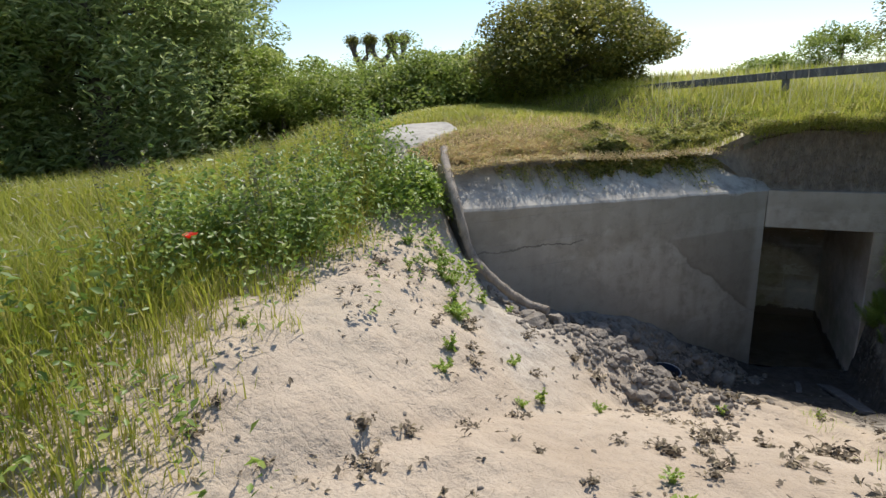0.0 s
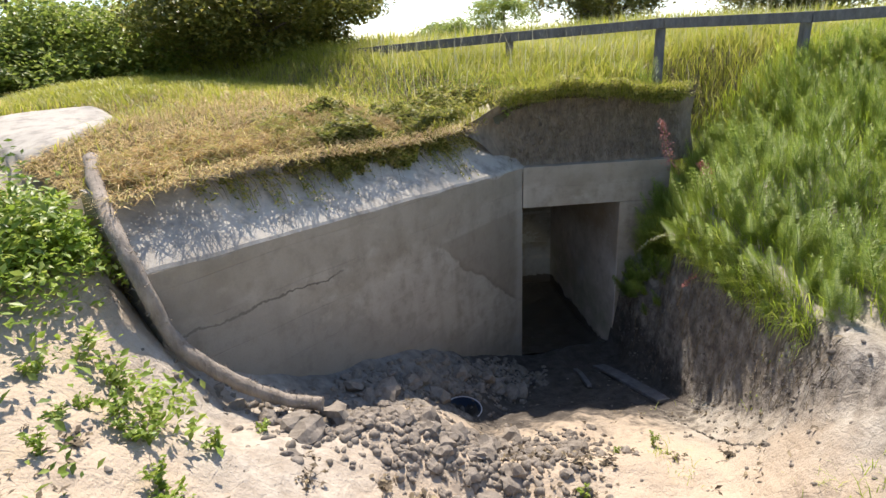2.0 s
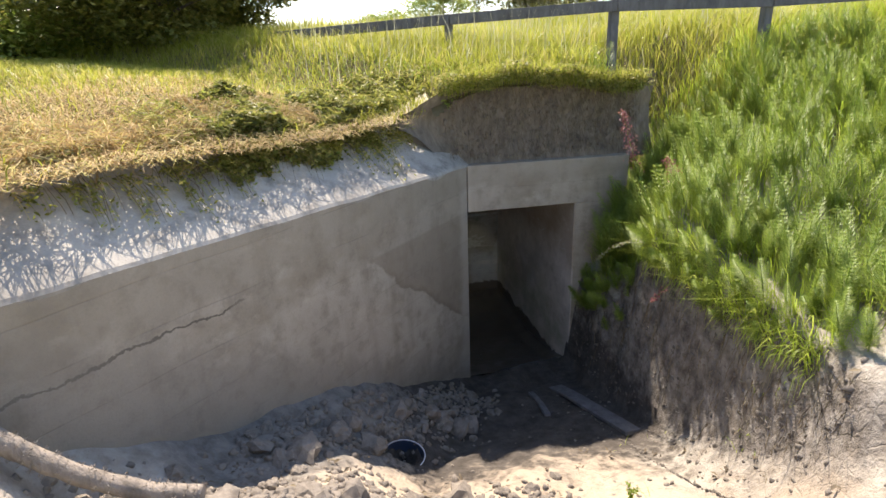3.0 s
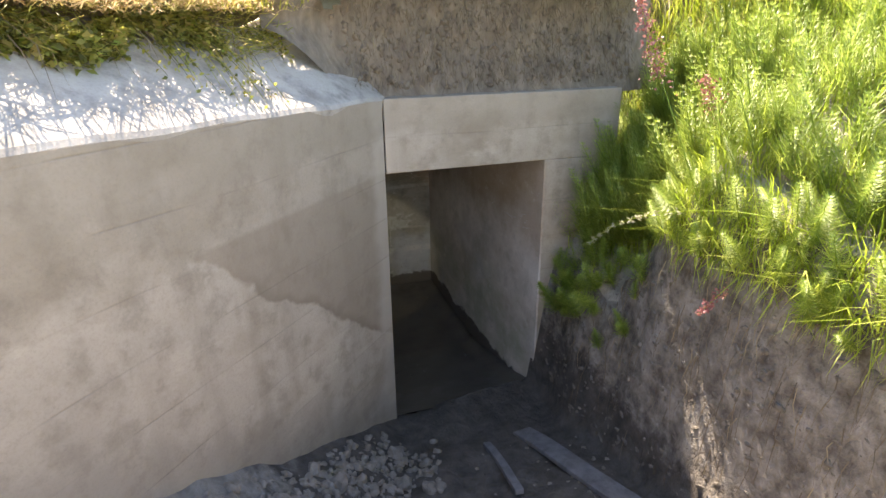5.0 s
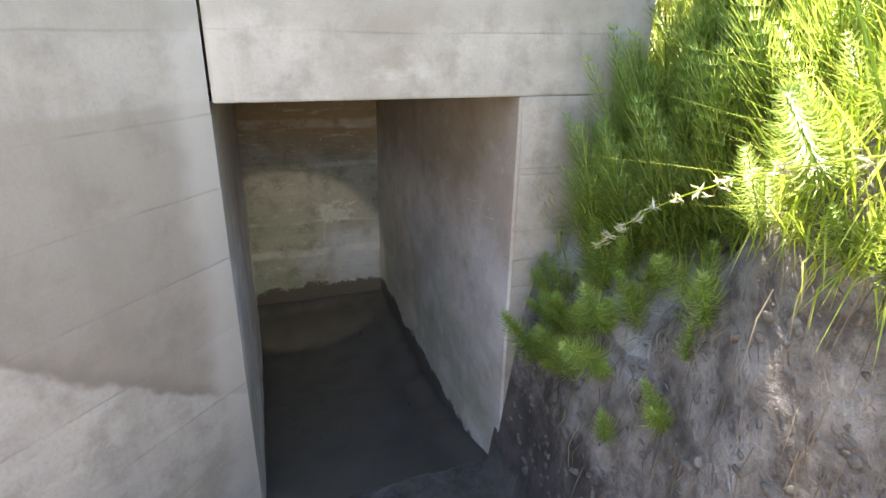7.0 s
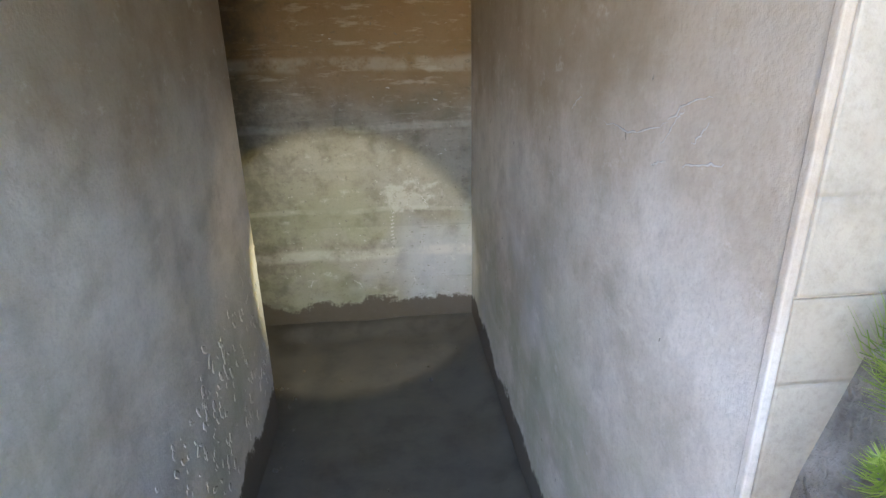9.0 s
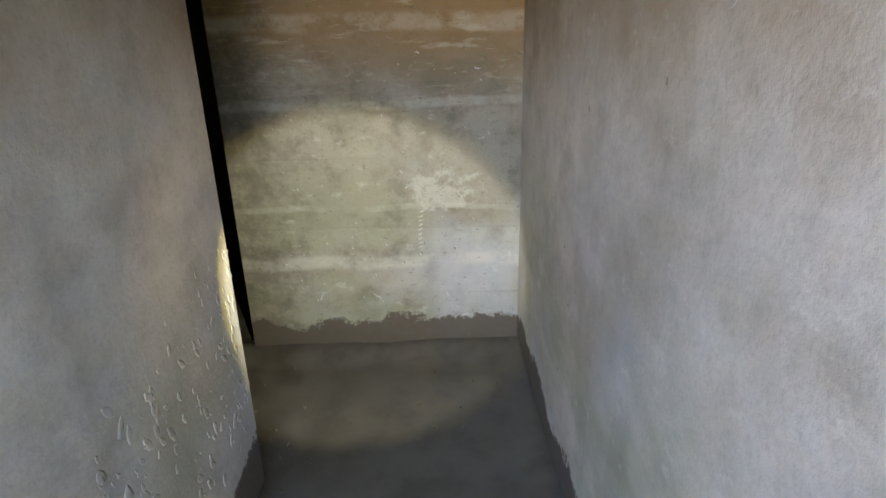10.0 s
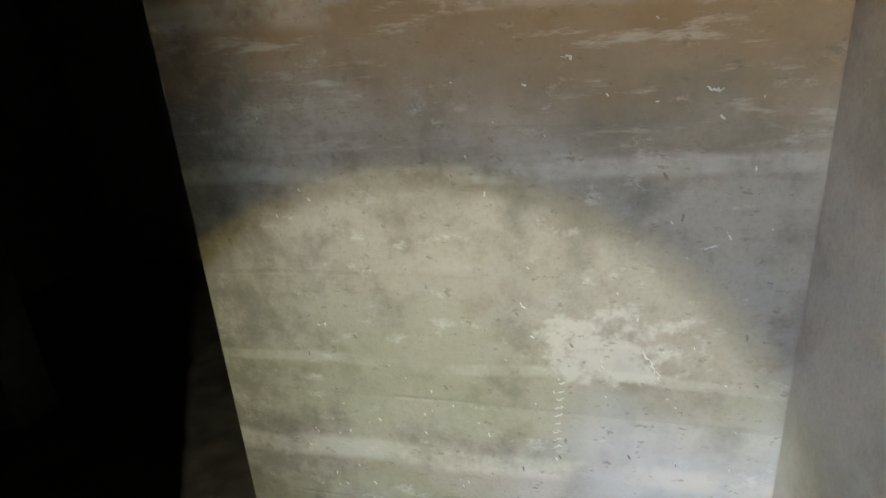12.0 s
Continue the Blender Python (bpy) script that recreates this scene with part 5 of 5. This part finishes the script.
def crumbs(P, lo, hi):
    out = []
    for i, p in enumerate(P):
        r = float(np.exp(rng.uniform(math.log(lo), math.log(hi))))
        R = np.array(Euler(rng.uniform(0, 6, 3)).to_matrix())
        out.append(((cv[i % 9] * r) @ R.T + p + np.array([0, 0, r * 0.3]), cf[i % 9]))
    return out


P = scatter(26000, -2.8, 0.4, -3.9, -0.15, heap_mask)
stuff("rubble_crumbs", crumbs(P[:8500], 0.007, 0.032), CLAY, "crumbled grey clay over the heap", "rubble")
P = scatter(3000, -3.0, 1.3, -7.0, -0.6, lambda x, y: (behind(x, y) < -0.1) * (0.25 + 0.75 * smooth01(0.0, 0.9, lumps(x, y, 3.3, 8)) + (x > 0.5) * 0.5))
stuff("sand_crumbs", crumbs(P[:1900], 0.004, 0.018), CLAY, "small stones and clay crumbs on the sand", "stones")


n = 900
x, z = rng.uniform(-0.25, 1.75, n), rng.uniform(2.47, 3.14, n)
v = (z - 2.41) / 0.79
P = np.stack([x, 0.07 + 0.03 * lumps(x, z, 6, 4) + 0.02 * lumps(x, z, 15, 9) + 0.12 * np.sin(v * 3.1) + 0.03 * v - 0.55 * np.clip(-0.05 - x, 0, None), z], 1)
stuff("earth_crumbs", crumbs(P[z > 2.47 + 0.6 * np.clip(-x, 0, 1)], 0.006, 0.024), SOIL, "crumbling lumps of earth above the lintel", "earth")


# ---- bucket and board ----
def bucket(x, y, z, tilt):
    root = tagged(new("bucket"), "dark blue plastic bucket with a pale rim in the mud", "bucket")
    root.matrix_world = pose(x, y, z, *tilt)
    prof = [(0.0, 0.012), (0.105, 0.012), (0.143, 0.275), (0.150, 0.275), (0.113, 0.0), (0.0, 0.0)]
    bm = bmesh.new()
    vs = [bm.verts.new((r, 0, h)) for r, h in prof]
    es = [bm.edges.new((a, b)) for a, b in zip(vs, vs[1:])]
    bmesh.ops.spin(bm, geom=vs + es, cent=(0, 0, 0), axis=(0, 0, 1), angle=2 * math.pi, steps=40)
    bmesh.ops.remove_doubles(bm, verts=bm.verts, dist=1e-4)
    bmesh.ops.recalc_face_normals(bm, faces=bm.faces)
    part("body", bm, BLUE, root)
    a = np.linspace(0, 2 * np.pi, 49)
    v, f = tube(np.stack([0.149 * np.cos(a), 0.149 * np.sin(a), np.full(49, 0.278)], 1), np.full(49, 0.0045), 8)
    part("rim", mesh_np("rim", v, f, RIM), None, root, "pale worn rim")
    c = curve_points([(0.149, 0, 0.26), (0.13, 0.09, 0.20), (0, 0.165, 0.14), (-0.13, 0.09, 0.20), (-0.149, 0, 0.26)], 24)
    v, f = tube(c, np.full(24, 0.003), 6)
    part("handle", mesh_np("handle", v, f, RIM), None, root, "thin wire handle")
    return root


bucket(-0.93, -1.69, 0.51, (6, 3, 20))


def board(name, a, b, width, label):
    root = tagged(new(name), label, "board")
    A, B = Vector(a), Vector(b)
    way = (B - A).normalized()
    side = Vector((-way.y, way.x, 0)).normalized()
    m = Matrix((way, side, way.cross(side))).transposed().to_4x4()
    bm = block(0, (B - A).length, -width / 2, width / 2, -0.012, 0.018, 0.005)
    bmesh.ops.subdivide_edges(bm, edges=[e for e in bm.edges if e.calc_length() > 0.5], cuts=8)
    for v in bm.verts:
        v.co.z += 0.012 * math.sin(v.co.x * 3.1)
        v.co.y += 0.006 * math.sin(v.co.x * 7.0)
    bm.transform(Matrix.Translation(A) @ m)
    ob = part("plank", bm, FENCE, root)
    return root


board("board", (0.71, -0.55, base(0.71, -0.55) + 0.015), (0.83, -1.75, base(0.83, -1.75) + 0.02), 0.13, "muddy timber board lying along the trench floor")
board("board", (0.44, -0.60, base(0.44, -0.60) + 0.012), (0.38, -1.20, base(0.38, -1.20) + 0.012), 0.05, "narrow muddy lath lying on the trench floor")


# ---- inside ----
def strokes(name, lines, width, parent, label, flat):
    """Chalk-thin raised strokes on a wall; flat is the axis that the wall faces along."""
    pieces = []
    for pts in lines:
        c = curve_points(pts, 14)
        c[:, 1 - flat] += rng.normal(0, 0.0022, 14)
        c[:, 2] += rng.normal(0, 0.0022, 14)
        v, f = tube(c, width * np.clip(np.sin(np.linspace(0.15, 3.0, 14)) * rng.uniform(0.25, 1.1, 14), 0.08, 1), 6, 0.2)
        k = c.mean(0)[flat]
        v[:, flat] = k + (v[:, flat] - k) * 0.08
        pieces.append((v, f))
    v, f = joined(pieces)
    ob = new(name, mesh_np(name, v, f, CHALK))
    ob.parent = parent
    ob["label"] = label
    return ob


RW, BW = PASSAGE_W - 0.001, PASSAGE_L - 0.001
right, back = bpy.data.objects["wall_right"], bpy.data.objects["wall_back"]
strokes("scratch", [[(RW, 0.618, 1.467), (RW, 0.531, 1.470), (RW, 0.454, 1.468), (RW, 0.382, 1.485), (RW, 0.337, 1.504)],
                    [(RW, 0.337, 1.504), (RW, 0.298, 1.531), (RW, 0.260, 1.545), (RW, 0.210, 1.558)],
                    [(RW, 0.351, 1.461), (RW, 0.325, 1.488), (RW, 0.301, 1.516), (RW, 0.284, 1.534)],
                    [(RW, 0.376, 1.424), (RW, 0.352, 1.433), (RW, 0.321, 1.442)],
                    [(RW, 0.275, 1.444), (RW, 0.217, 1.457), (RW, 0.157, 1.467)],
                    [(RW, 0.845, 1.465), (RW, 0.805, 1.491), (RW, 0.759, 1.511)],
                    [(RW, 0.250, 1.482), (RW, 0.228, 1.499), (RW, 0.209, 1.521)]], 0.0024, right, "pale scratched lines", 0)
dash = []
for k in range(9):
    z = 0.70 - 0.022 * k
    x = 0.615 - 0.012 * math.sin(k * 0.25)
    dash.append([(x - 0.009, BW, z - 0.003), (x, BW, z), (x + 0.009, BW, z + 0.004)])
strokes("chalk_dashes", dash, 0.003, back, "short white dashes in a row", 1)
strokes("scratch", [[(0.36, BW, 0.29), (0.39, BW, 0.27), (0.41, BW, 0.24)], [(0.78, BW, 0.80), (0.80, BW, 0.76), (0.82, BW, 0.73)], [(0.88, BW, 1.03), (0.91, BW, 1.035)],
                    [(0.86, BW, 1.335), (0.89, BW, 1.33)], [(0.61, BW, 1.40), (0.63, BW, 1.40)], [(0.72, BW, 0.30), (0.73, BW, 0.26)], [(0.10, BW, 0.26), (0.12, BW, 0.30)]], 0.0028, back, "pale scratched marks", 1)


def flakes():
    """Lifted plaster flakes low on the left-hand wall."""
    pieces = []
    n = 260
    y = 1.69 - 1.2 * rng.uniform(0, 1, n) ** 1.4
    z = 0.25 + 0.55 * rng.uniform(0, 1, n) * (0.45 + 0.4 * y) + rng.normal(0, 0.05, n)
    for i in range(n):
        r = float(np.exp(rng.uniform(math.log(0.004), math.log(0.016))))
        v = cv[i % 9] * np.array([0.13, 0.7, 2.1]) * r
        a = rng.normal(0.2, 0.4)
        v = np.stack([v[:, 0], v[:, 1] * math.cos(a) - v[:, 2] * math.sin(a), v[:, 1] * math.sin(a) + v[:, 2] * math.cos(a)], 1)
        pieces.append((v + np.array([0.0005 + 0.03 * y[i] / 1.7, y[i], z[i]]), cf[i % 9]))
    v, f = joined(pieces)
    ob = new("plaster_flakes", mesh_np("plaster_flakes", v, f, PLASTER))
    ob.parent = bpy.data.objects["wall_left"]
    ob["label"] = "lifted flakes of limewash"


flakes()


def dents(name, wall, material, n, lo, hi, axis, at, span, label):
    """Small slanting chips scattered over a wall, thickest low down."""
    pieces = []
    for i in range(n):
        r = float(np.exp(rng.uniform(math.log(lo), math.log(hi))))
        a = rng.normal(0.6, 0.5)
        v = cv[i % 9] * np.array([0.55, 0.12, 2.3]) * r
        v = np.stack([v[:, 0] * math.cos(a) - v[:, 2] * math.sin(a), v[:, 1], v[:, 0] * math.sin(a) + v[:, 2] * math.cos(a)], 1)
        if axis == 0:
            v = v[:, [1, 0, 2]]
        z = rng.uniform(0.18, 1.75) if rng.uniform() < 0.6 else rng.uniform(0.2, 0.9)
        u = rng.uniform(*span)
        pieces.append((v + (np.array([at, u, z]) if axis == 0 else np.array([u, at, z])), cf[i % 9]))
    v, f = joined(pieces)
    ob = new(name, mesh_np(name, v, f, material))
    ob.parent = wall
    ob["label"] = label


dents("chip", back, DAMP_GREY, 80, 0.0018, 0.0055, 1, PASSAGE_L, (-0.2, 1.05), "small dark chips in the limewash")
dents("fleck", back, CHALK, 90, 0.0015, 0.004, 1, PASSAGE_L, (-0.1, 1.05), "small white flecks of lime")
dents("chip", right, DAMP_GREY, 26, 0.002, 0.006, 0, PASSAGE_W, (0.1, 2.4), "small dark chips in the limewash")
P = np.stack([rng.uniform(0.05, 1.0, 60), rng.uniform(0.5, 2.5, 60)], 1)
P = np.concatenate([P, np.stack([rng.normal(0.02, 0.06, 40), rng.uniform(1.3, 2.5, 40)], 1), np.stack([rng.normal(-0.12, 0.12, 40), rng.normal(2.5, 0.06, 40)], 1)])
z = floor_z(P[:, 1])
stuff("mud_crumbs", crumbs(np.stack([P[:, 0], P[:, 1], z], 1), 0.003, 0.011), MUD, "crumbs and grit on the muddy floor", "rubble")
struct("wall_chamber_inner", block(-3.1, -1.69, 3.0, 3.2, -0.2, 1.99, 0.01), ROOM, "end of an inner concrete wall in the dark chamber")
